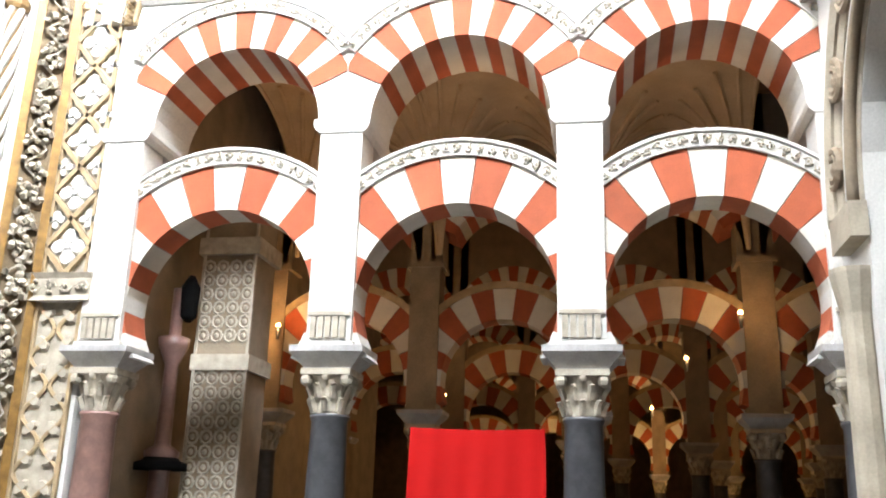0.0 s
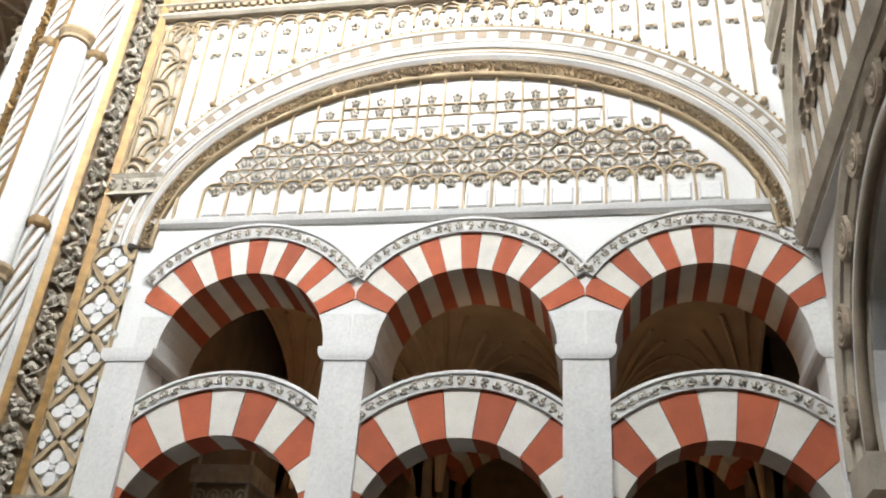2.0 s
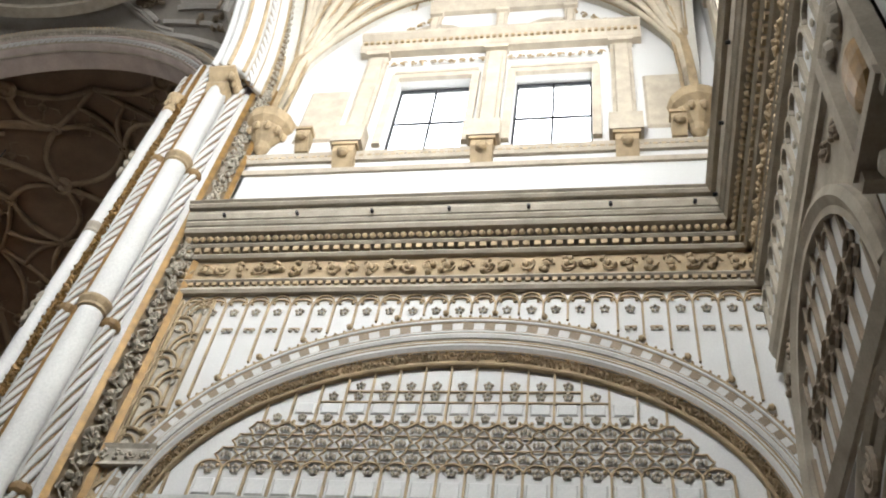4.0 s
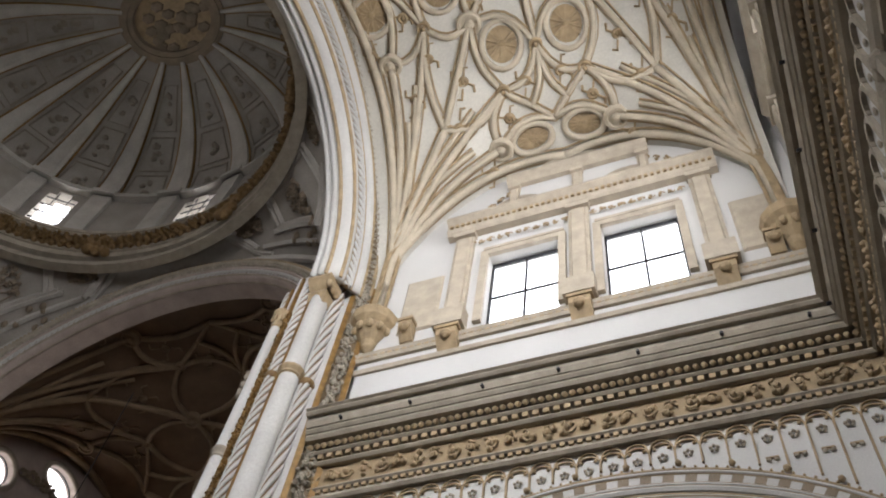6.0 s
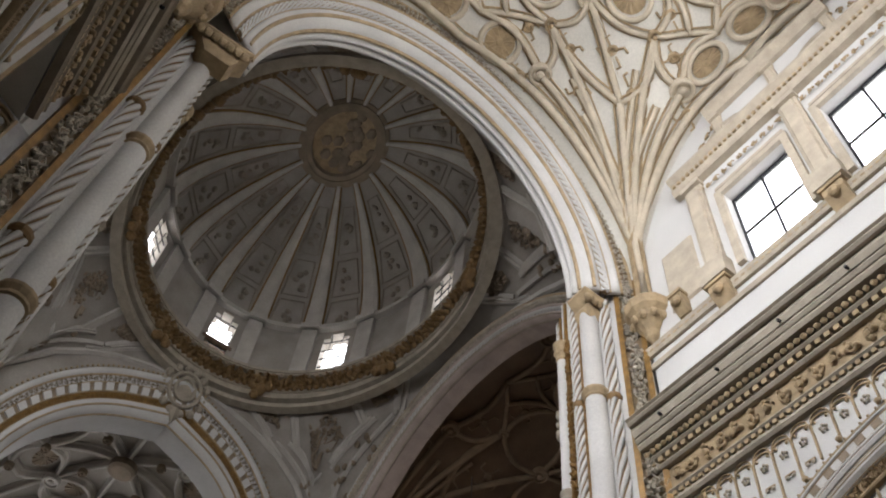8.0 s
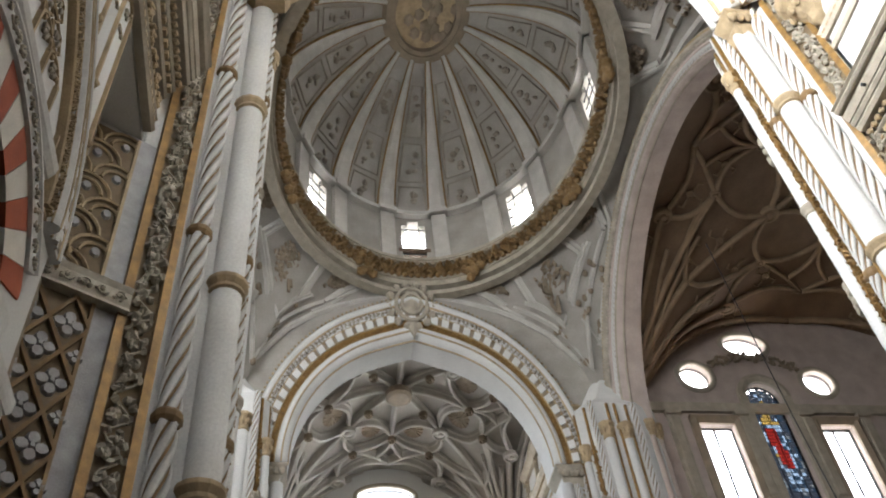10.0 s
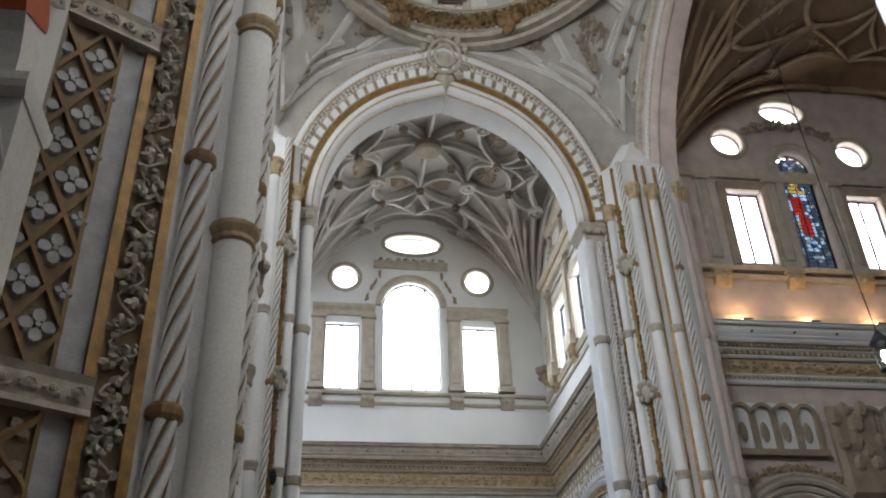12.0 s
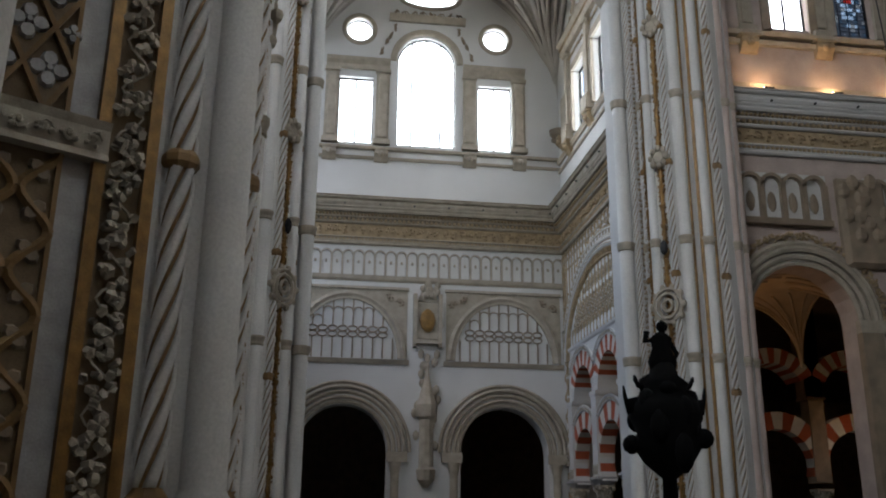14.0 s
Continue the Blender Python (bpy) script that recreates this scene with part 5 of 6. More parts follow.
for q in range(4):
    t = math.pi / 4 + q * math.pi / 2
    fr, lf = Shape(), Shape()
    for lo, hi, f0, f1 in ((-0.50, -0.33, 0.93, 0.30), (-0.17, -0.17, 0.95, 0.50), (0.17, 0.17, 0.95, 0.50), (0.50, 0.33, 0.93, 0.30)):
        for e in (0.0, 0.022):
            fr.tube([onp(t + lo + e + (hi - lo) * k / 4, f0 + (f1 - f0) * k / 4) for k in range(5)], 0.11, 5)
    for kk, wd in ((0.88, 0.60), (0.92, 0.66), (0.50, 0.20), (0.46, 0.22), (0.30, 0.30)):
        fr.tube([onp(t + wd * d / 6, kk) for d in range(-6, 7)], 0.11, 5)
    for sgn in (-1, 1):
        for e in (0.0, 0.03):
            fr.tube([onp(t + sgn * (0.24 + e + 0.26 * k / 5), 0.10 + e * 3 + 0.75 * (k / 5) ** 2) for k in range(6)], 0.08, 5)
    fr.tube([onp(t + 0.02, kk) for kk in (0.05, 0.2, 0.35)], 0.16, 6)
    part("pendentive_frame", fr, DOMERIB, dome, "pale stone frames on the pendentive")
    for d in (-0.33, 0.0, 0.33):
        foliage(lf, lambda f, v, o: onp(t + d + v * 0.20, 0.56 + 0.27 * f, 0.0 + o), 1.6, 0.55, 0.14, 4 + q, 0.02)
        foliage(lf, lambda f, v, o: onp(t + d + 0.05 + v * 0.20, 0.60 + 0.20 * f, 0.0 + o), 1.6, 0.4, 0.14, 9 + q, 0.02)
    for k in range(26):
        lf.blob(onp(t + random.uniform(-0.16, 0.16), random.uniform(0.06, 0.42), 0.05), 0.12, 0.12, 0.17, 6)
    part("pendentive_carving", lf, OLDSTONE, dome, "carved leaves on the pendentive")
    for sgn in (-1, 1):
        part("pendentive_border", Shape().tube([onp(t + sgn * (math.pi / 4) * k / 8, 0.12) for k in range(9)], 0.14, 6), DOMERIB, dome)
    part("pendentive_border", Shape().tube([onp(t + (math.pi / 4) * k / 8, 0.96) for k in range(-8, 9)], 0.12, 6), DOMERIB, dome)
part("backdrop", Shape().rings([[((RA + 0.7) * math.cos(2 * math.pi * i / 32), (RB + 0.7) * math.sin(2 * math.pi * i / 32), z) for i in range(32)] for z in (dz0 - 0.3, dz2 + 1.2)], True, False), DOMESKY, dome, "bright sky outside the dome windows")
# Unseen slabs added to stop skylight leaking in round the dome.
for x0, x1, y0, y1 in ((-10.0, -7.8, -8.8, 8.8), (8.0, 10.0, -8.8, 8.8), (-8.0, 8.0, 6.6, 8.6), (-8.0, 8.0, -9.2, -6.6)):
    part("roof_slab", Shape().box(x0, x1, y0, y1, 28.02, 28.2), OLDSTONE, dome)
# Unseen lid above the crown, also added against the sky.
dome_lid = Shape().box(-8.4, 8.4, -7.2, 7.2, top + 0.9, top + 1.1)
part("outer_cap", dome_lid, OLDSTONE, dome)


# ---- rib vaults over the arms ----
def vault(name, m, hx, hy, z0, hu, hv, ground, ribmat, label, extra=0.5, reach=0.0, rosette=OCHRE, edges=False, deep=0.0, leaves=False):
    """A star vault: webs, ribs that fan out from four corners, ogee ribs, rings, bosses and rosettes. reach: barrel beyond the end towards the crossing."""
    w = thing(name, m, label, "ceiling", kind="structure")

    def zz(u, v):
        u, v = max(-1, min(1, u)), max(-1, min(1, v))
        a, b = hu * math.sqrt(max(0, 1 - u * u)), hv * math.sqrt(max(0, 1 - v * v))
        d = (a - b) / 0.9
        top = max(a, b) + 0.45 * math.log(1 + math.exp(-abs(d)))
        return z0 - 0.3 + top + extra * (1 - u * u) * (1 - v * v)

    P = lambda u, v, o=0.0: (u * hx, v * hy, zz(u, v) - o)
    n = 44
    c = [math.sin(math.pi / 2 * (2 * i / n - 1)) for i in range(n + 1)]
    cu = ([-1 - reach / hx] if reach else []) + c
    part("webs", smooth(Shape().rings([[P(u, v) for v in c] for u in cu], False, False)), ground, w)
    A, B, C, D, E, F, TIP = (0.33, 0.85), (0.235, 0.63), (0.34, 0.34), (0.0, 0.5), (0.84, 0.39), (0.60, 0.29), (0.60, 0.69)
    G = (0.5, 0.0)
    K = (0.93, 0.955)
    foot = 0.0 if deep else 0.09
    # ribs as (from, to, sideways bulge, radius)
    ribs = [(K, A, 0.02, 0.10), (K, B, 0.015, 0.10), (K, TIP, 0.0, 0.12), (TIP, C, 0.0, 0.10), (K, F, -0.015, 0.10), (K, E, -0.02, 0.10), (K, (0.0, 0.975), 0.03, 0.12), (K, (0.985, 0.0), -0.03, 0.12),
            (TIP, B, -0.05, 0.09), (TIP, F, 0.05, 0.09), (B, D, -0.05, 0.09), (B, C, 0.05, 0.09), (F, C, -0.05, 0.09), (F, G, 0.05, 0.09), (A, B, 0.05, 0.09), (E, F, -0.05, 0.09),
            (A, (0, 0.80), 0.05, 0.09), (E, (0.80, 0), -0.05, 0.09), (C, (0.2, 0.2) if not deep else (0.03, 0.03), 0, 0.09), (D, (0, 0.28) if not deep else (0, 0.04), 0, 0.09), (G, (0.28, 0) if not deep else (0.04, 0), 0, 0.09), (C, D, 0.07, 0.09), (C, G, -0.07, 0.09),
            (D, (0.10, 0.72), 0.03, 0.08), ((0.10, 0.72), B, 0.0, 0.08), ((0.10, 0.72), (0, 0.80), 0, 0.08), (G, (0.72, 0.10), -0.03, 0.08), ((0.72, 0.10), F, 0, 0.08), ((0.72, 0.10), (0.80, 0), 0, 0.08),
            ((0.85, 0.86), (0.47, 0.80), 0.0, 0.07), ((0.85, 0.86), (0.42, 0.66), 0.0, 0.07), ((0.85, 0.86), (0.72, 0.50), 0.0, 0.07), ((0.85, 0.86), (0.80, 0.62), 0.0, 0.07)]
    for sx in (-1, 1):
        for sy in (-1, 1):
            for (p, q, bulge, r) in ribs:
                if (p[0] == q[0] == 0 and sx < 0) or (p[1] == q[1] == 0 and sy < 0):
                    continue
                pts = []
                dx, dy = q[0] - p[0], q[1] - p[1]
                ln = math.hypot(dx, dy)
                k = max(6, int(ln * 18))
                for i in range(k + 1):
                    f = i / k
                    g = bulge * math.sin(math.pi * f) * 1.0
                    u, v = p[0] + dx * f - dy / ln * g, p[1] + dy * f + dx / ln * g
                    pts.append(P(sx * u, sy * v, foot))
                if p is K:
                    e = pts[0]
                    pts = [(sx * hx * 0.945 + 0.3 * (e[0] - sx * hx * 0.945) * f, sy * hy * 0.975 + 0.3 * (e[1] - sy * hy * 0.975) * f, z0 + 0.05 + (e[2] - z0 - 0.05) * f) for f in (0.0, 0.3, 0.6)] + pts
                if deep:
                    blade = []
                    wx, wy = -sy * dy * hy / math.hypot(dx * hx, dy * hy), sx * dx * hx / math.hypot(dx * hx, dy * hy)
                    for i, (x, y, z) in enumerate(pts):
                        d = deep * (0.55 if p is K and i < 5 else 1.0)
                        blade.append([(x + wx * e * r, y + wy * e * r, z + 0.1 - d * h) for e, h in ((1.5, 0), (1.5, 0.35), (0.9, 0.5), (0.9, 0.9), (0.4, 1.0), (-0.4, 1.0), (-0.9, 0.9), (-0.9, 0.5), (-1.5, 0.35), (-1.5, 0))])
                    part("rib", Shape().rings(blade), ribmat, w)
                    continue
                part("rib", smooth(Shape().tube(pts, r * (0.98 if edges else 1.2), 7)), ribmat, w)
                if edges:
                    g = r * 1.45
                    nx, ny = -sy * dy * hy / math.hypot(dx * hx, dy * hy), sx * dx * hx / math.hypot(dx * hx, dy * hy)
                    lines = Shape()
                    for e in (-g, g):
                        lines.tube([(x + nx * e, y + ny * e, z + 0.07) for x, y, z in pts], 0.035, 4)
                    part("rib_edge", lines, OCHRE, w, "thin ochre lines beside the rib")
    def loop(u0, v0, ru, rv, r=0.075, m2=18):
        part("ring_rib", smooth(Shape().tube([P(u0 + ru * math.cos(2 * math.pi * i / m2), v0 + rv * math.sin(2 * math.pi * i / m2), 0.05) for i in range(m2)], r, 6, True)), ribmat, w)
    if not deep:
        loop(0, 0, 0.20, 0.20, 0.1, 24)
        loop(0, 0, 0.28, 0.28, 0.09, 24)
    if edges or leaves:
        rng = random.Random(8)
        for sx in (-1, 1):
            for sy in (-1, 1):
                for u, v in ((0.45, 0.55), (0.62, 0.42), (0.40, 0.93), (0.93, 0.33), (0.30, 0.26), (0.10, 0.62), (0.70, 0.22), (0.24, 0.74), (0.52, 0.70), (0.74, 0.55)):
                    d = Shape()
                    x, y, z = P(sx * u, sy * v, 0.06)
                    d.lathe([(0.17, z + 0.06), (0.17, z - 0.02), (0.11, z - 0.06), (0.08, z - 0.01), (0.03, z - 0.05)], 10, (x, y))
                    for j in range(4):
                        t = j * 1.571 + 0.4
                        e = 0.05 + 0.02 * rng.random()
                        d.tube([P(sx * u + e * 0.4 * math.cos(t), sy * v + e * 0.4 * math.sin(t), 0.03), P(sx * u + e * math.cos(t), sy * v + e * math.sin(t), 0.06), P(sx * u + e * 1.15 * math.cos(t + 0.35), sy * v + e * 1.15 * math.sin(t + 0.35), 0.03)], 0.04, 4)
                    part("web_leaf", d, rosette, w, "small ochre leaf knot on the web")
    ros = [(0.19, 0.46), (0.15, 0.86), (0.46, 0.16), (0.87, 0.16), (0.12, 0.35)]
    for sx in (-1, 1):
        for sy in (-1, 1):
            for u, v in (() if leaves else ros[:4]):
                if not deep:
                    loop(sx * u, sy * v, 0.115, 0.095 if v < 0.8 else 0.065, 0.095)
                elif v > 0.8 or u > 0.8:
                    continue
                rim = [(u + 0.09 * math.cos(a), v + (0.074 if v < 0.8 else 0.047) * math.sin(a)) for a in [i * math.pi / 10 for i in range(20)]]
                d = Shape().rings([[P(sx * (u + (p - u) * q), sy * (v + (r - v) * q), 0.015 + h) for p, r in rim] for q, h in ((1.0, 0.0), (0.55, 0.02), (0.1, 0.03))], True, False)
                for j in range(14):
                    t = j * math.pi / 7
                    d.tube([P(sx * u, sy * v, 0.03), P(sx * u + 0.088 * math.cos(t), sy * v + (0.072 if v < 0.8 else 0.045) * math.sin(t), 0.03)], 0.045, 4)
                x, y, z = P(sx * u, sy * v, 0.05)
                d.lathe([(0.12, z + 0.05), (0.12, z - 0.03), (0.05, z - 0.06)], 10, (x, y))
                part("rosette", d, rosette, w, "ochre shell rosette inside a ring rib")
            for (u, v), R in ((A, 0.36), (B, 0.2), (C, 0.38), (D, 0.2), (E, 0.36), (F, 0.2), (G, 0.2), ((0.2, 0.2), 0.2)):
                if (u == 0 and sx < 0) or (v == 0 and sy < 0):
                    continue
                x, y, z = P(sx * u, sy * v, 0.10 + 0.8 * deep)
                part("boss", Shape().lathe([(R, z + 0.12), (R, z - 0.06), (R * 0.9, z - 0.11), (R * 0.72, z - 0.11), (R * 0.66, z - 0.03), (R * 0.4, z - 0.04), (R * 0.3, z - 0.13), (0.02, z - 0.16)], 14, (x, y)), ribmat if R > 0.3 else rosette, w, "round carved boss")
            x, y, z = sx * hx * 0.95, sy * hy * 0.985, z0 + 0.10
            s = Shape().lathe([(0.05, z - 1.2), (0.16, z - 1.05), (0.20, z - 0.85), (0.40, z - 0.55), (0.44, z - 0.4), (0.56, z - 0.26), (0.6, z)], 12, (x, y))
            for k in range(10):
                t = k * 0.628
                s.blob((x + 0.4 * math.cos(t), y + 0.4 * math.sin(t), z - 0.5), 0.1, 0.1, 0.14, 5)
            part("corbel", s, rosette, w, "carved corbel from which the ribs spring")
    x, y, z = P(0, 0, 0.1 + 1.05 * deep)
    part("boss", Shape().lathe([(0.6, z + 0.2), (0.6, z - 0.1), (0.45, z - 0.2), (0.02, z - 0.25)], 16, (x, y)), OLDSTONE if deep else ribmat, w, "round carved boss")
    # Unseen slab above the webs, closing the vault against skylight.
    part("roof_back", Shape().box(-hx - 1.6, hx + 1, -hy - 1, hy + 1, z0 + max(hu, hv) + extra + 0.7, z0 + max(hu, hv) + extra + 0.9), TIMBER, w)
    return w


VAULTW = shade("white_vault_web", (0.74, 0.70, 0.60), 0.9, 0.8, 0.8, 20, 0.1)
VAULTR = shade("cream_vault_rib", (0.67, 0.57, 0.42), 0.85, 0.7, 2, 30, 0.15)
vault("vault_near", T(-2.95, 4.8), 5.1, 6.25, 19.0, 6.9, 9.0, VAULTW, VAULTR, "white star vault with cream ribs, rings and bosses", 0.5, 1.2, OCHRE, True)
vault("vault_far", T(2 * CX - BX, CY), 6.3, 6.2, 19.2, 7.4, 8.4, DOMESTONE, DOMERIB, "grey star vault with deep ribs, hollows and bosses", 0.4, 0.0, OLDSTONE, False, 0.55)
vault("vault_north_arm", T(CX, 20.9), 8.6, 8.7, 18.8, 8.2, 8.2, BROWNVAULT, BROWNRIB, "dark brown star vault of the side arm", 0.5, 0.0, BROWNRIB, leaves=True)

# ---- the arm beyond the north arch ----
W2 = thing("wall_side_arm", T(-25.5, 20.5) @ Rz(90), "rosy stone wall with arches, cornice, windows and ovals", "wall", kind="structure")
part("masonry", pierced(-8.2, 8.4, 0, 15.3, 0, 0.9, [(-5.2, 1.75, 0, 7.9, 1.72), (0.9, 1.75, 0, 7.9, 1.72), (5.6, 1.75, 0, 7.9, 1.72)]), ROSE, W2)
part("masonry", pierced(-8.2, 8.4, 15.3, 29, 0, 0.42, [(-4.6, 0.72, 18.05, 21.2, 0), (0.2, 0.72, 18.05, 21.2, 0), (-2.2, 0.72, 17.95, 22.5, 0.72), (-4.7, 0.62, None, 23.5, 0.6), (0.4, 0.62, None, 23.3, 0.6), (-2.1, 0.9, None, 25.2, 0.55)]), ROSE, W2)
entablature(W2, -8.2, 8.4, 13.3, WHITE)
window_unit(W2, -4.6, 18.05, 21.2, 0.72, bars=(1, 0))
window_unit(W2, 0.2, 18.05, 21.2, 0.72, bars=(1, 0))
oval_unit(W2, -4.7, 23.5, 0.62, 0.6)
oval_unit(W2, 0.4, 23.3, 0.62, 0.6)
oval_unit(W2, -2.1, 25.2, 0.9, 0.55)
for z, h, o in ((17.3, 0.14, 0.2), (17.6, 0.14, 0.3), (21.7, 0.35, 0.22), (15.35, 0.5, 0.12)):
    part("string_course", Shape().sweep(straight(-8.2, 8.4, z), [(0, 0), (h, 0), (h, o), (0, o - 0.06)], 1), STONEFRAME, W2)
for u in (-6.2, -3.5, -0.9, 1.5):
    s = Shape()
    pilaster(s, u, 17.75, 21.7, 0.25, 0.2)
    part("pilaster", s, STONEFRAME, W2)
    s = Shape()
    bracket(s, u, 17.6, 0.3)
    part("bracket", s, OCHRE, W2, "ochre carved bracket")
for u in (-4.6, 0.2):
    s = Shape()
    for sg in (-1, 1):
        s.sweep(upright(u + sg * 0.86, 17.9, 21.35), [(-0.14, 0), (0.14, 0), (0.14, 0.16), (0.05, 0.2), (-0.14, 0.1)], 1)
    s.sweep(straight(u - 1.0, u + 1.0, 21.2), [(0, 0), (0.3, 0), (0.3, 0.2), (0, 0.1)], 1)
    part("window_surround", s, OLDSTONE, W2)
s = Shape().sweep(arc(-2.2, 22.5, 0.74, 0.74, 0, 180), [(0, 0), (0.34, 0), (0.34, 0.14), (0.16, 0.2), (0, 0.1)], 20)
for sg in (-1, 1):
    s.sweep(upright(-2.2 + sg * 0.9, 17.9, 22.5), [(-0.16, 0), (0.16, 0), (0.16, 0.14), (-0.16, 0.14)], 1)
part("window_surround", s, STONEFRAME, W2)
part("carving", foliage(Shape(), lambda q, v, o: (-4.1 + 3.8 * q, -o, 24.0 + v + 0.5 * math.sin(math.pi * q)), 3.8, 0.5, 0.14, 6), OLDSTONE, W2, "worn carved scrolls over the window")
for cu in (-5.2, 0.9, 5.6):
    s = Shape()
    p = arc(cu, 7.9, 1.75, 1.72, 0, 180)
    for v, o in ((0.0, 0.05), (0.2, 0.12), (0.42, 0.2), (0.62, 0.1)):
        s.sweep(p, [(v, 0), (v + 0.18, 0), (v + 0.18, o), (v + 0.09, o + 0.05), (v, o)], 28)
    for sg in (-1, 1):
        s.box(cu + sg * 1.75 - 0.1, cu + sg * 2.6, -0.25, 0, 7.5, 7.9)
    part("arch_moulding", s, STONEFRAME, W2)
    part("carving", foliage(Shape(), lambda q, v, o, p=p: p(q, v + 0.95, o), 7.5, 0.3, 0.1, 5, 0.02), OCHRE, W2, "ochre leafy band round the arch")
for c0 in (-7.0, -2.6, 1.5):
    s = Shape()
    for k in range(5):
        s.box(c0 + 0.72 * k - 0.08, c0 + 0.72 * k + 0.08, -0.2, 0, 11.1, 12.3)
        if k < 4:
            s.sweep(arc(c0 + 0.72 * k + 0.36, 12.25, 0.28, 0.28, 0, 180), rect(0, 0.12, 0, 0.2), 8)
            s.blob((c0 + 0.72 * k + 0.36, -0.04, 11.7), 0.16, 0.08, 0.34, 6)
    s.box(c0 - 0.1, c0 + 3.0, -0.25, 0, 10.9, 11.1)
    part("gallery_panel", s, OLDSTONE, W2, "carved gallery panel")
    part("gallery_ground", Shape().box(c0 - 0.1, c0 + 3.0, -0.03, 0.0, 11.1, 12.7), WHITE, W2, "white ground of the gallery")
for c0 in (-2.9, 3.3):
    s = Shape().chamfer(c0 - 0.8, c0 + 0.8, -0.3, 0, 9.6, 12.6, 0.15)
    for k in range(14):
        s.blob((c0 + random.uniform(-0.7, 0.7), -0.3, random.uniform(9.7, 12.5)), 0.22, 0.15, 0.25, 6)
    part("coat_of_arms", s, OLDSTONE, W2, "carved coat of arms")
part("pillar", Shape().box(-3.2 - 0.35, -3.2 + 0.35, -0.3, 0, 0, 7.5), OLDSTONE, W2)

# stained glass
sg = new("stained_window")
sg.parent = W2
sg.matrix_basis = T(-2.2, 0.25)
s = Shape()
s.sweep(arc(0, 22.5, 0.66, 0.66, 0, 180), rect(0, 0.06, -0.05, 0), 16).box(-0.72, -0.66, 0, 0.05, 17.95, 22.5).box(0.66, 0.72, 0, 0.05, 17.95, 22.5)
for k in range(31):
    s.box(-0.7, 0.7, 0.0, 0.02, 18.155 + 0.1625 * k, 18.17 + 0.1625 * k)
for x in (-0.35, 0.0, 0.35):
    s.box(x - 0.012, x + 0.012, 0, 0.03, 17.95, 23.0)
part("lead_bars", s, IRON, sg)


def stained(name, c):
    m = bpy.data.materials.new(name)
    m.use_nodes = True
    p = m.node_tree.nodes["Principled BSDF"]
    p.inputs["Base Color"].default_value = (*c, 1)
    p.inputs["Transmission Weight"].default_value, p.inputs["Roughness"].default_value, p.inputs["IOR"].default_value = 1.0, 0.15, 1.02
    return m


SG = {"red": stained("red_glass", (0.035, 0.0025, 0.002)), "blue": stained("blue_glass", (0.004, 0.007, 0.011)), "gold": stained("gold_glass", (0.05, 0.032, 0.008)), "white": stained("pale_glass", (0.02, 0.0217, 0.0233)), "dark": stained("dark_glass", (0.006, 0.007, 0.009)), "sky": stained("pale_blue_glass", (0.0367, 0.05, 0.0667))}
rng = random.Random(5)
for i in range(9):
    for j in range(32):
        x, z = -0.66 + 0.1467 * (i + 0.5), 18.0 + 0.1625 * (j + 0.5)
        if z > 22.5 and math.hypot(x, z - 22.5) > 0.62:
            continue
        cx = 0.12 * (20.6 - z) / 1.6
        d = math.hypot((x - cx) / 0.30, (z - 20.6) / 1.55)
        kind = rng.choice(["dark", "dark", "dark", "dark", "white", "blue"])
        if d < 1.45:
            kind = rng.choice(["gold", "sky", "dark", "sky"]) if z > 20.0 else rng.choice(["dark", "sky", "white", "blue"])
        if d < 1.0:
            kind = "gold" if z > 21.35 else "red" if 19.5 < z < 21.2 and x - cx < 0.12 else rng.choice(["sky", "sky", "blue"])
        gl = part("pane", Shape().box(x - 0.0733, x + 0.0733, 0.005, 0.012, z - 0.0812, z + 0.0812), SG[kind], sg)
        gl.visible_shadow = False

# closing walls of the side arms
s = Shape().box(-26, -8, 28.9, 29.6, 0, 29).box(-8.4, -7.6, 12.2, 29, 0, 29)
tagged(part("wall_side_arm_end", s, OLDSTONE), "plain stone walls closing the side arm", "wall", kind="structure")
# Unseen walls and lid added to keep skylight out of the south arm.
s = Shape().box(-26, -8, -4.2, -3.4, 0, 29).box(-26, -8, -4.2, -2.0, 28.0, 28.3).box(-26.4, -25.4, -4.2, -1.9, 0, 28.3).box(-8.6, -7.8, -4.2, -2.5, 0, 28.3)
tagged(part("wall_south_arm_end", s, OLDSTONE), "unseen plain walls and lid added to close the south arm against the sky", "wall", kind="structure")

# ---- daylight ----
def sky_panel(m, x0, x1, z0, z1, glow=SKYGLOW):
    ob = part("backdrop", Shape().add([(x0, 1.6, z0), (x1, 1.6, z0), (x1, 1.6, z1), (x0, 1.6, z1)], [(0, 1, 2, 3)]), glow, None, "", m)
    return tagged(ob, "bright white sky outside the windows", "sky", kind="structure")


for m, glow in ((M_N, SKYDIM), (M_S, SKYGLOW), (M_FN, SKYGLOW)):
    sky_panel(m, -3.5, 3.2, 17.5, 26, glow)
for m in (M_W, M_E):
    sky_panel(m, -5, 5, 17.5, 27)
sky_panel(T(-25.5, 20.5) @ Rz(90), -7, 4, 17.0, 28.9)
# The east windows' lamp is tipped up at the vault, adding bounced light.
daylight_lamp((EAST - 0.9, CY, 21.5), (-5, 7, 25.5), 8, 6, 260, spread=115)
daylight_lamp((BX - 0.6, WS + 0.4, 20.0), (-6.0, 12, 14.5), 4.5, 4, 660, spread=118)
daylight_lamp((WEST + 0.4, CY, 21.5), (-24, CY, 8), 8, 7, 158, spread=125)
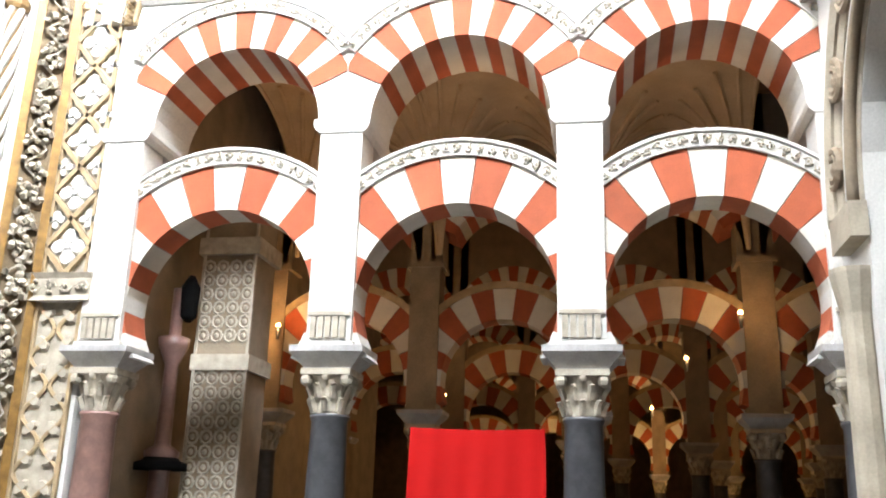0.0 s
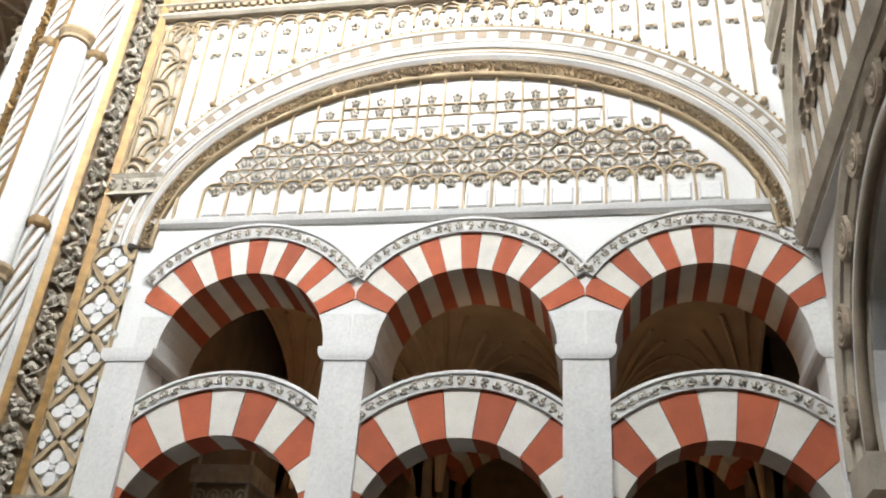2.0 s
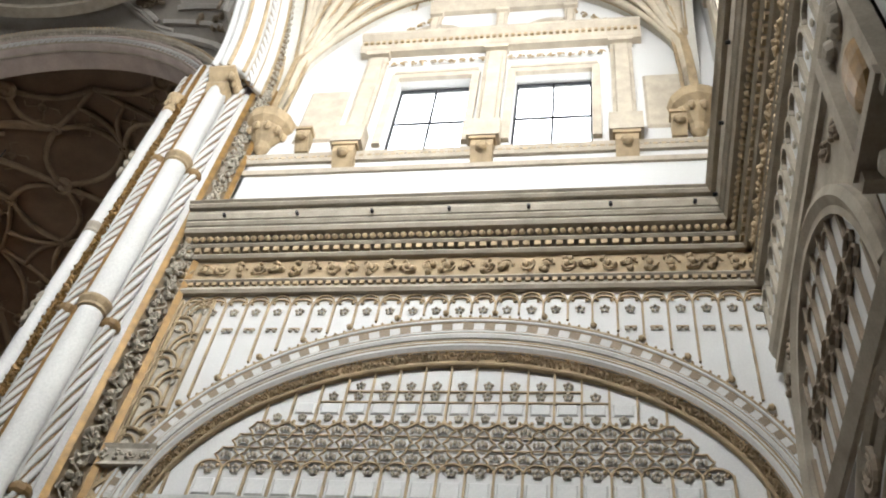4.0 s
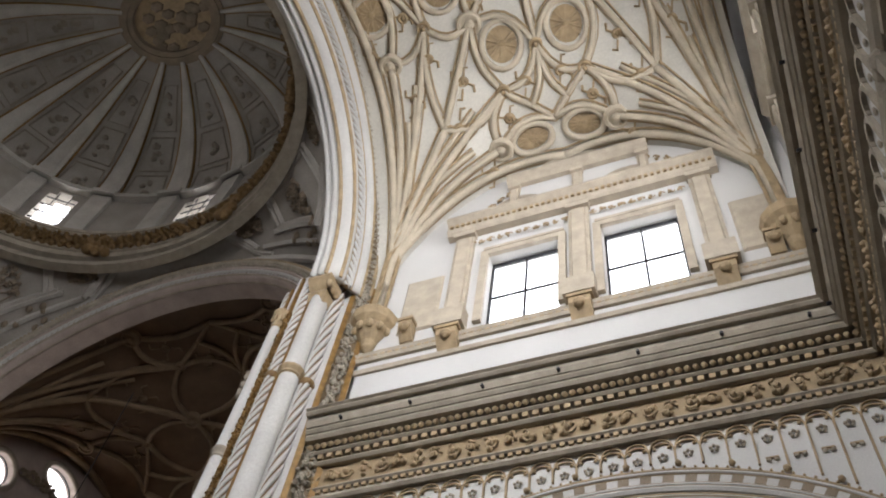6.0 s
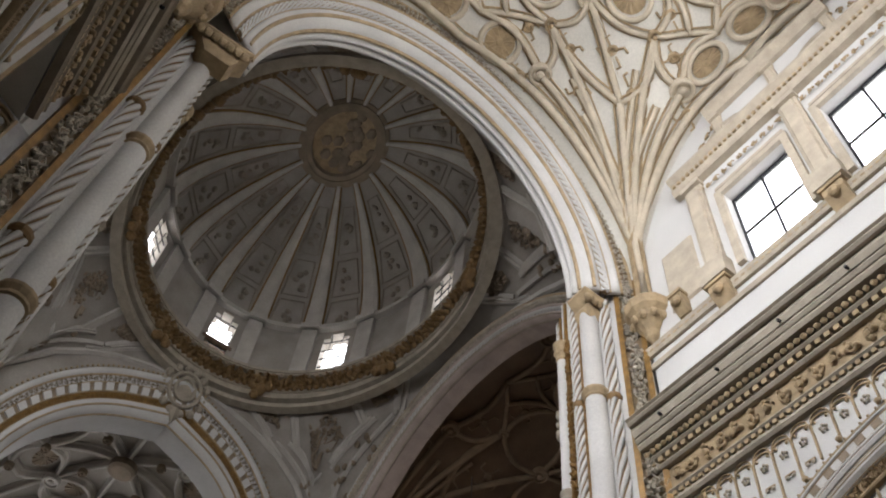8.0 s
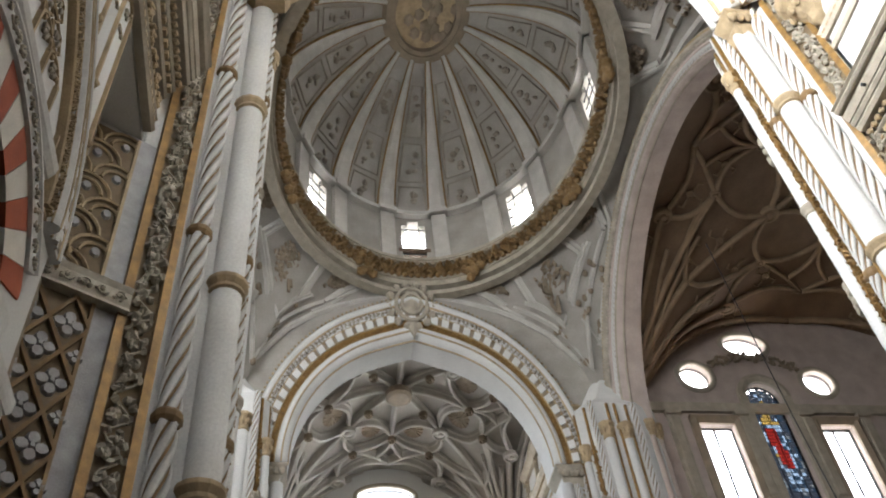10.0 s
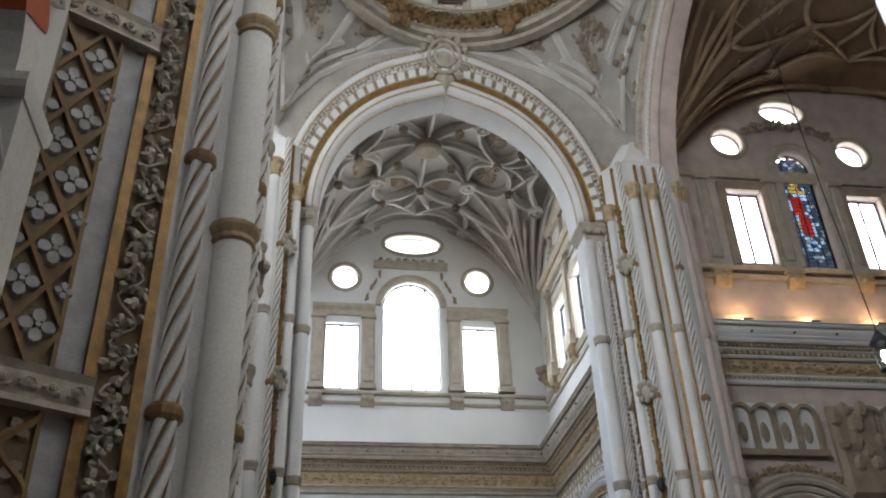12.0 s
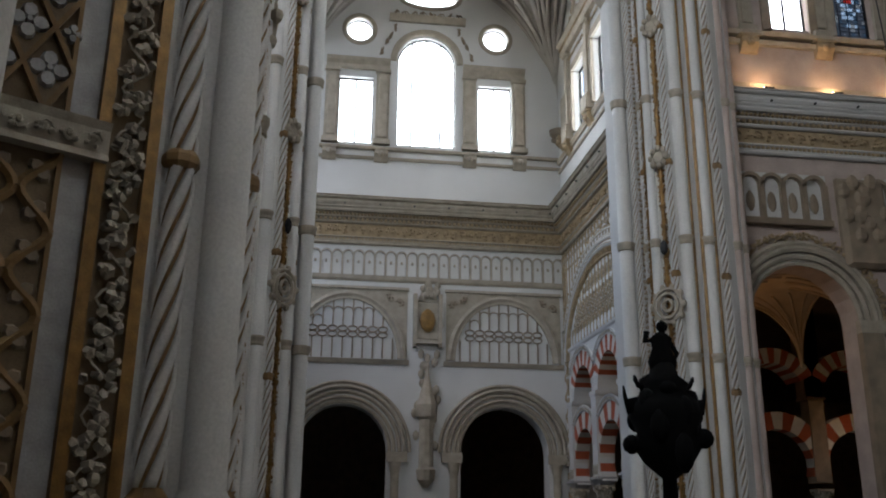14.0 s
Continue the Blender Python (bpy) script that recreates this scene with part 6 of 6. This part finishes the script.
# Unseen lamp added in the windowless south arm, to brighten the north side.
daylight_lamp((CX, -3.2, 21.0), (-21, 17, 12), 9, 5, 440)

# ---- the old prayer hall behind the arcades ----
s = Shape()
for x0, x1, y0, y1 in ((-7.6, 40, 12.1, 60), (-60, -26.4, 12.1, 60), (-26.4, -7.6, 29.6, 60), (EAST + 0.9, 40, -2.5, 12.1), (-60, WEST - 0.9, -2.5, 12.1), (-60, -26, -40, -2.5), (-8, 40, -40, -2.5), (-26, -8, -40, -4.2)):
    s.box(x0, x1, y0, y1, 10.4, 10.7)
tagged(part("ceiling_prayer_hall", s, TIMBER), "dark brown timber ceiling of the prayer hall", "ceiling", kind="structure")
s = Shape().box(-60.5, -60, -40, 60, 0, 10.7).box(40, 40.5, -40, 60, 0, 10.7).box(-60, 40, 60, 60.5, 0, 10.7).box(-60, 40, -40.5, -40, 0, 10.7)
tagged(part("wall_prayer_hall", s, OLDSTONE), "far plain stone walls of the prayer hall", "wall", kind="structure")


def hall_vault(x, y, hx, hy, z0, h):
    """A low tan groin vault with thin ribs in the old hall."""
    w = thing("hall_vault", T(x, y), "low tan plastered vault with fanning ribs", "ceiling", kind="structure")
    zz = lambda u, v: z0 + h * max(math.sqrt(max(0, 1 - u * u)), math.sqrt(max(0, 1 - v * v)))
    n = 20
    c = [math.sin(math.pi / 2 * (2 * i / n - 1)) for i in range(n + 1)]
    part("webs", smooth(Shape().rings([[(u * hx, v * hy, zz(u, v)) for v in c] for u in c], False, False)), TANPLASTER, w)
    r = Shape()
    for sx in (-1, 1):
        for sy in (-1, 1):
            for k in range(7):
                a = k * math.pi / 12
                u1, v1 = sx * (1 - math.cos(a)) * 0.98, sy * (1 - math.sin(a)) * 0.98
                r.tube([((sx + (u1 - sx) * q) * hx * 0.99, (sy + (v1 - sy) * q) * hy * 0.99, zz((sx + (u1 - sx) * q), (sy + (v1 - sy) * q)) - 0.02) for q in (0, 0.05, 0.1, 0.18, 0.3, 0.45, 0.6, 0.8, 1)], 0.05, 5)
    part("ribs", r, TANPLASTER, w)


for k in (-1, 0, 1):
    hall_vault(BX + AC + 3.25 * k, 15.3, 1.62, 3.15, 6.9, 2.7)
hall_vault(-28.6, 15.6, 2.1, 2.4, 7.4, 2.3)

# double arcades deeper in the hall
HALL_BAND = Shape().sweep(arc(0, 0, 2.0, 2.0, 38, 142), rect(0, 0.16, -0.02, 0.05), 16).mesh("archivolt")
HALL_BAND.materials.append(OCHRE)
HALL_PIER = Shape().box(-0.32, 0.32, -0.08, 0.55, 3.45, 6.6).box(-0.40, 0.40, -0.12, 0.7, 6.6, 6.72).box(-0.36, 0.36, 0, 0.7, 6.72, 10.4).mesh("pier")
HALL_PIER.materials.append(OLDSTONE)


def hall_row(y, xs):
    for x in xs:
        c = thing("hall_column", T(x, y), "dim marble column and stone pier deep in the prayer hall", "column", "columns of the prayer hall")
        for me, nm, mt in zip(COL, ("shaft", "capital", "impost"), (DARKMARBLE, CARVED, GREYSTONE)):
            part(nm, me, mt, c, m=T(0, 0.2))
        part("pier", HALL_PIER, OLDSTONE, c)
    for p, q in zip(xs, xs[1:]):
        a = thing("hall_arch", T((p + q) / 2, y), "double arch of red and cream stones deep in the prayer hall", "arch", "double arches of the prayer hall")
        for me in V_LOW:
            part("voussoir", me, RED, a, m=T(0, 0, 4.12))
        for me in V_UP:
            part("voussoir", me, RED, a, m=T(0, 0, 6.8))
        part("archivolt", HALL_BAND, OCHRE, a, m=T(0, 0, 4.12))
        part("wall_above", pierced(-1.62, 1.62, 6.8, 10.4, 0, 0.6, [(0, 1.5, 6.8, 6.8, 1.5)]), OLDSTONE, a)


hall_row(18.5, [-10.88 + 3.45 * k for k in range(6)])
hall_row(26.0, [-8.0 + 3.45 * k for k in range(6)])
hall_row(34.0, [-10.0 + 3.45 * k for k in range(7)])
hall_row(46.0, [-8.0 + 3.45 * k for k in range(7)])
hall_row(16.5, [-40.5, -37.2, -34.0])

# arches seen through the side arm's openings
for k in range(4):
    y0 = 15.0 + 3.3 * k
    c = thing("hall_arch", T(-33.5, y0) @ Rz(90), "red and cream double arch beyond the side arm", "arch", "double arches of the prayer hall")
    for me in V_LOW:
        part("voussoir", me, RED, c, m=T(0, 0, 4.12))
    for me in V_UP:
        part("voussoir", me, RED, c, m=T(0, 0, 6.8))
    for u in (-1.65, 1.65):
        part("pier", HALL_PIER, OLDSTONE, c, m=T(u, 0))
        part("shaft", COL[0], DARKMARBLE, c, m=T(u, 0.2))
        part("capital", COL[1], CARVED, c, m=T(u, 0.2))

# carved pillar behind the first arch
w = thing("carved_pillar", T(-6.5, 14.4), "square tan pillar covered with carved lattice relief", "pillar")
part("core", Shape().box(-0.46, 0.46, -0.46, 0.46, 0, 7.2), OLDSTONE, w)
s, f = Shape(), Shape()
for j in range(4):
    for k in range(23):
        u, z = -0.36 + 0.24 * j, 0.4 + 0.24 * k
        if 3.55 < z < 4.0 or 5.5 < z:
            continue
        s.tube([(u + 0.10 * math.cos(t), -0.47, z + 0.11 * math.sin(t)) for t in [i * math.pi / 4 for i in range(8)]], 0.025, 4, True)
        f.blob((u, -0.47, z), 0.05, 0.04, 0.05, 5)
s.box(-0.52, 0.52, -0.52, 0.52, 3.65, 3.92).box(-0.55, 0.55, -0.55, 0.55, 5.65, 5.95).box(-0.48, -0.44, -0.5, -0.44, 0, 7).box(0.44, 0.48, -0.5, -0.44, 0, 7)
part("lattice", s, CARVED, w)
part("bosses", f, CARVED, w)
c = thing("shrine_column", T(-7.25, 13.7), "slender reddish column with a dark bronze base and lamp", "column")
part("shaft", smooth(Shape().lathe([(0.16, 0), (0.16, 2.1), (0.26, 2.15), (0.28, 2.3), (0.13, 2.4), (0.11, 3.7), (0.24, 4.0), (0.26, 4.15), (0.1, 4.2), (0.1, 5.0)], 14)), PINKMARBLE, c)
part("lamp", smooth(Shape().lathe([(0.05, 4.4), (0.14, 4.5), (0.16, 5.0), (0.05, 5.2)], 10, (0.25, -0.1))), BRONZE, c)
part("base", smooth(Shape().lathe([(0.42, 2.0), (0.42, 2.12), (0.3, 2.16), (0.2, 2.3)], 14)), BRONZE, c)

# red cloth over a stand
w = thing("cloth_screen", T(-1.60, 10.0), "plain bright red cloth hung over a low stand", "cloth")
n, mz = 44, 16
rows = []
for j in range(mz + 1):
    z = 2.42 - 2.36 * j / mz
    row = []
    for i in range(n + 1):
        x = -0.76 + 1.52 * i / n
        k = j / mz
        y = -0.02 - 0.05 * k * math.sin(x * 9 + 0.6) - 0.03 * (k + 0.15) * math.sin(x * 23 + 2.0 * k) - 0.05 * k
        sag = -0.02 * math.cos(x / 0.76 * math.pi / 2) * (1 - k)
        row.append((x * (1 + 0.06 * k), y, z + sag))
    rows.append(row)
front = [[(x, y, z) for x, y, z in r] for r in rows]
part("cloth", smooth(Shape().rings(front, False, False).rings([[(x, y + 0.012, z) for x, y, z in r] for r in rows], False, False)), CLOTH, w)
s = Shape().box(-0.74, 0.74, 0.02, 0.08, 2.30, 2.38)
part("rail", s, TIMBER, w)
for x in (-0.70, 0.70):
    part("post", Shape().box(x - 0.03, x + 0.03, 0.02, 0.08, 0, 2.3), TIMBER, w)

# statue on a lectern at the crossing, coloured dark as a backlit silhouette
s = Shape()
s.lathe([(0.42, 0), (0.42, 0.2), (0.16, 0.35), (0.12, 1.5), (0.4, 1.7), (0.60, 1.95), (0.50, 2.1), (0.62, 2.3), (0.56, 2.5), (0.36, 2.65), (0.42, 2.85), (0.26, 3.05), (0.22, 3.35)], 14)
rng = random.Random(2)
for k in range(16):
    t, z = k * 2.4, 1.8 + 0.07 * k
    r = 0.70 - 0.028 * k
    s.blob((r * math.cos(t), r * math.sin(t), z), 0.16, 0.16, rng.uniform(0.12, 0.26), 6)
for sg in (-1, 1):
    s.rings([[(x, sg * y, z + e) for x, e in ((-0.07, 0), (0.07, 0), (0.05, 0.12), (-0.05, 0.12))] for y, z in ((0.05, 2.7), (0.3, 2.8), (0.45, 2.75), (0.52, 2.95))])
    s.rings([[(x, sg * y, z + e) for x, e in ((-0.06, 0), (0.06, 0), (0.04, 0.2), (-0.04, 0.2))] for y, z in ((0.1, 2.3), (0.42, 2.4), (0.66, 2.35), (0.72, 2.6))])
s.rings([[(r * math.cos(t) * 0.7, r * math.sin(t), z) for t in [i * math.pi / 5 for i in range(10)]] for r, z in ((0.24, 3.1), (0.3, 3.4), (0.2, 3.7), (0.23, 3.95), (0.1, 4.08))])
s.blob((0, 0.03, 4.22), 0.11, 0.12, 0.15, 10)
s.tube([(0, -0.2, 3.9), (0, -0.34, 3.85), (0, -0.30, 4.1)], 0.06, 6)
s.tube([(0, 0.18, 3.88), (0, 0.32, 3.6), (0, 0.24, 3.4)], 0.05, 6)
rise = lambda z: z * 1.55 if z < 1.5 else 2.32 + (z - 1.5) if z < 2.65 else 3.47 + (z - 2.65) * 0.55 if z < 3.1 else 3.72 + (z - 3.1) * 0.6
s.v = [(x * (0.95 if z < 3.1 else 0.8), y * (0.95 if z < 3.1 else 0.8), rise(z)) for x, y, z in s.v]
ob = smooth(s)
tagged(part("statue", ob, BRONZE, None, "", T(-12.0, 5.27) @ Matrix.Diagonal((0.85, 0.85, 1.0, 1.0))), "bronze statue on a lectern stand, coloured black like a backlit silhouette", "statue")

# lamp hanging from a chain in the side arm's arch
w = thing("hanging_lamp", T(-14.0, 10.95), "small glazed lantern hanging on a thin chain", "lamp")
part("chain", Shape().tube([(0.0, -0.4, 18.0), (0.0, -0.2, 12.5), (0, 0, 9.2)], 0.012, 4), IRON, w)
s = Shape().lathe([(0.02, 9.25), (0.1, 9.12), (0.2, 9.0), (0.2, 8.96), (0.17, 8.94)], 8)
s.lathe([(0.14, 8.45), (0.15, 8.42), (0.05, 8.36), (0.02, 8.25)], 8)
for k in range(6):
    a = k * math.pi / 3
    s.tube([(0.17 * math.cos(a), 0.17 * math.sin(a), 8.95), (0.14 * math.cos(a), 0.14 * math.sin(a), 8.45)], 0.012, 4)
part("cage", s, IRON, w)
part("bulb", Shape().blob((0, 0, 8.7), 0.07, 0.07, 0.12, 8), glowing("lantern_bulb", (1, 0.95, 0.85), 6), w)


# warm lamps of the hall
def warm_lamp(x, y, z, watts, r=0.05):
    w = thing("hall_lamp", T(x, y, z), "small warm electric lamp on a bracket", "lamp", "warm lamps of the prayer hall")
    part("bulb", Shape().blob((0, 0, 0), r, r, r, 8), LAMPGLOW, w)
    part("bracket", Shape().lathe([(0.03, -r - 0.25), (0.05, -r - 0.05), (r * 0.8, -r), (r * 0.9, -r + 0.03)], 8), IRON, w)
    la = bpy.data.lights.new("warm_light", 'POINT')
    la.energy, la.color, la.shadow_soft_size = watts, (1.0, 0.55, 0.2), r
    new("warm_light", la).matrix_basis = T(x, y - r - 0.08, z)


warm_lamp(-7.0, 17.8, 5.2, 6)
warm_lamp(2.45, 17.8, 5.4, 2)
warm_lamp(1.75, 22.0, 5.2, 5)
warm_lamp(-4.3, 23.0, 4.4, 8)
warm_lamp(1.3, 30.0, 4.9, 10)
warm_lamp(0.2, 42.0, 5.0, 60)
warm_lamp(-28.2, 14.4, 7.3, 14)
# Added lamp with no seen source, only lighting the arches beyond the side arm.
warm_lamp(-31.6, 21.2, 5.2, 7)

# unseen uplights added on the backs of the arcade piers, lighting the hall's vaults
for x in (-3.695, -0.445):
    w = thing("uplight", T(x, 12.2, 6.72), "unseen small floodlight added behind the arcade pier", "lamp", "floodlights behind the arcade")
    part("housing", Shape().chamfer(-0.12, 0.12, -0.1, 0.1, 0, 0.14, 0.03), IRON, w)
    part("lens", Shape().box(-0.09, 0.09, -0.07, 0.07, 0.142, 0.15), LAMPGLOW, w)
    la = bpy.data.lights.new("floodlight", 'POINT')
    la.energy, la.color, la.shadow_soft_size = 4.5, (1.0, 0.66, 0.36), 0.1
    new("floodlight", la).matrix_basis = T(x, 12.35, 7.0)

# uplights standing on the side arm's cornice
for y in (14.6, 17.0, 19.4):
    w = thing("uplight", T(-25.0, y, 15.32), "small floodlight standing on the cornice", "lamp", "floodlights on the cornice")
    part("housing", Shape().chamfer(-0.12, 0.12, -0.18, 0.18, 0, 0.16, 0.03), IRON, w)
    part("lens", Shape().box(-0.09, 0.09, -0.15, 0.15, 0.162, 0.17), glowing("floodlight_lens", (1, 0.6, 0.25), 20), w)
    la = bpy.data.lights.new("floodlight", 'POINT')
    la.energy, la.color, la.shadow_soft_size = 9, (1.0, 0.62, 0.35), 0.1
    new("floodlight", la).matrix_basis = T(-25.05, y, 15.65)
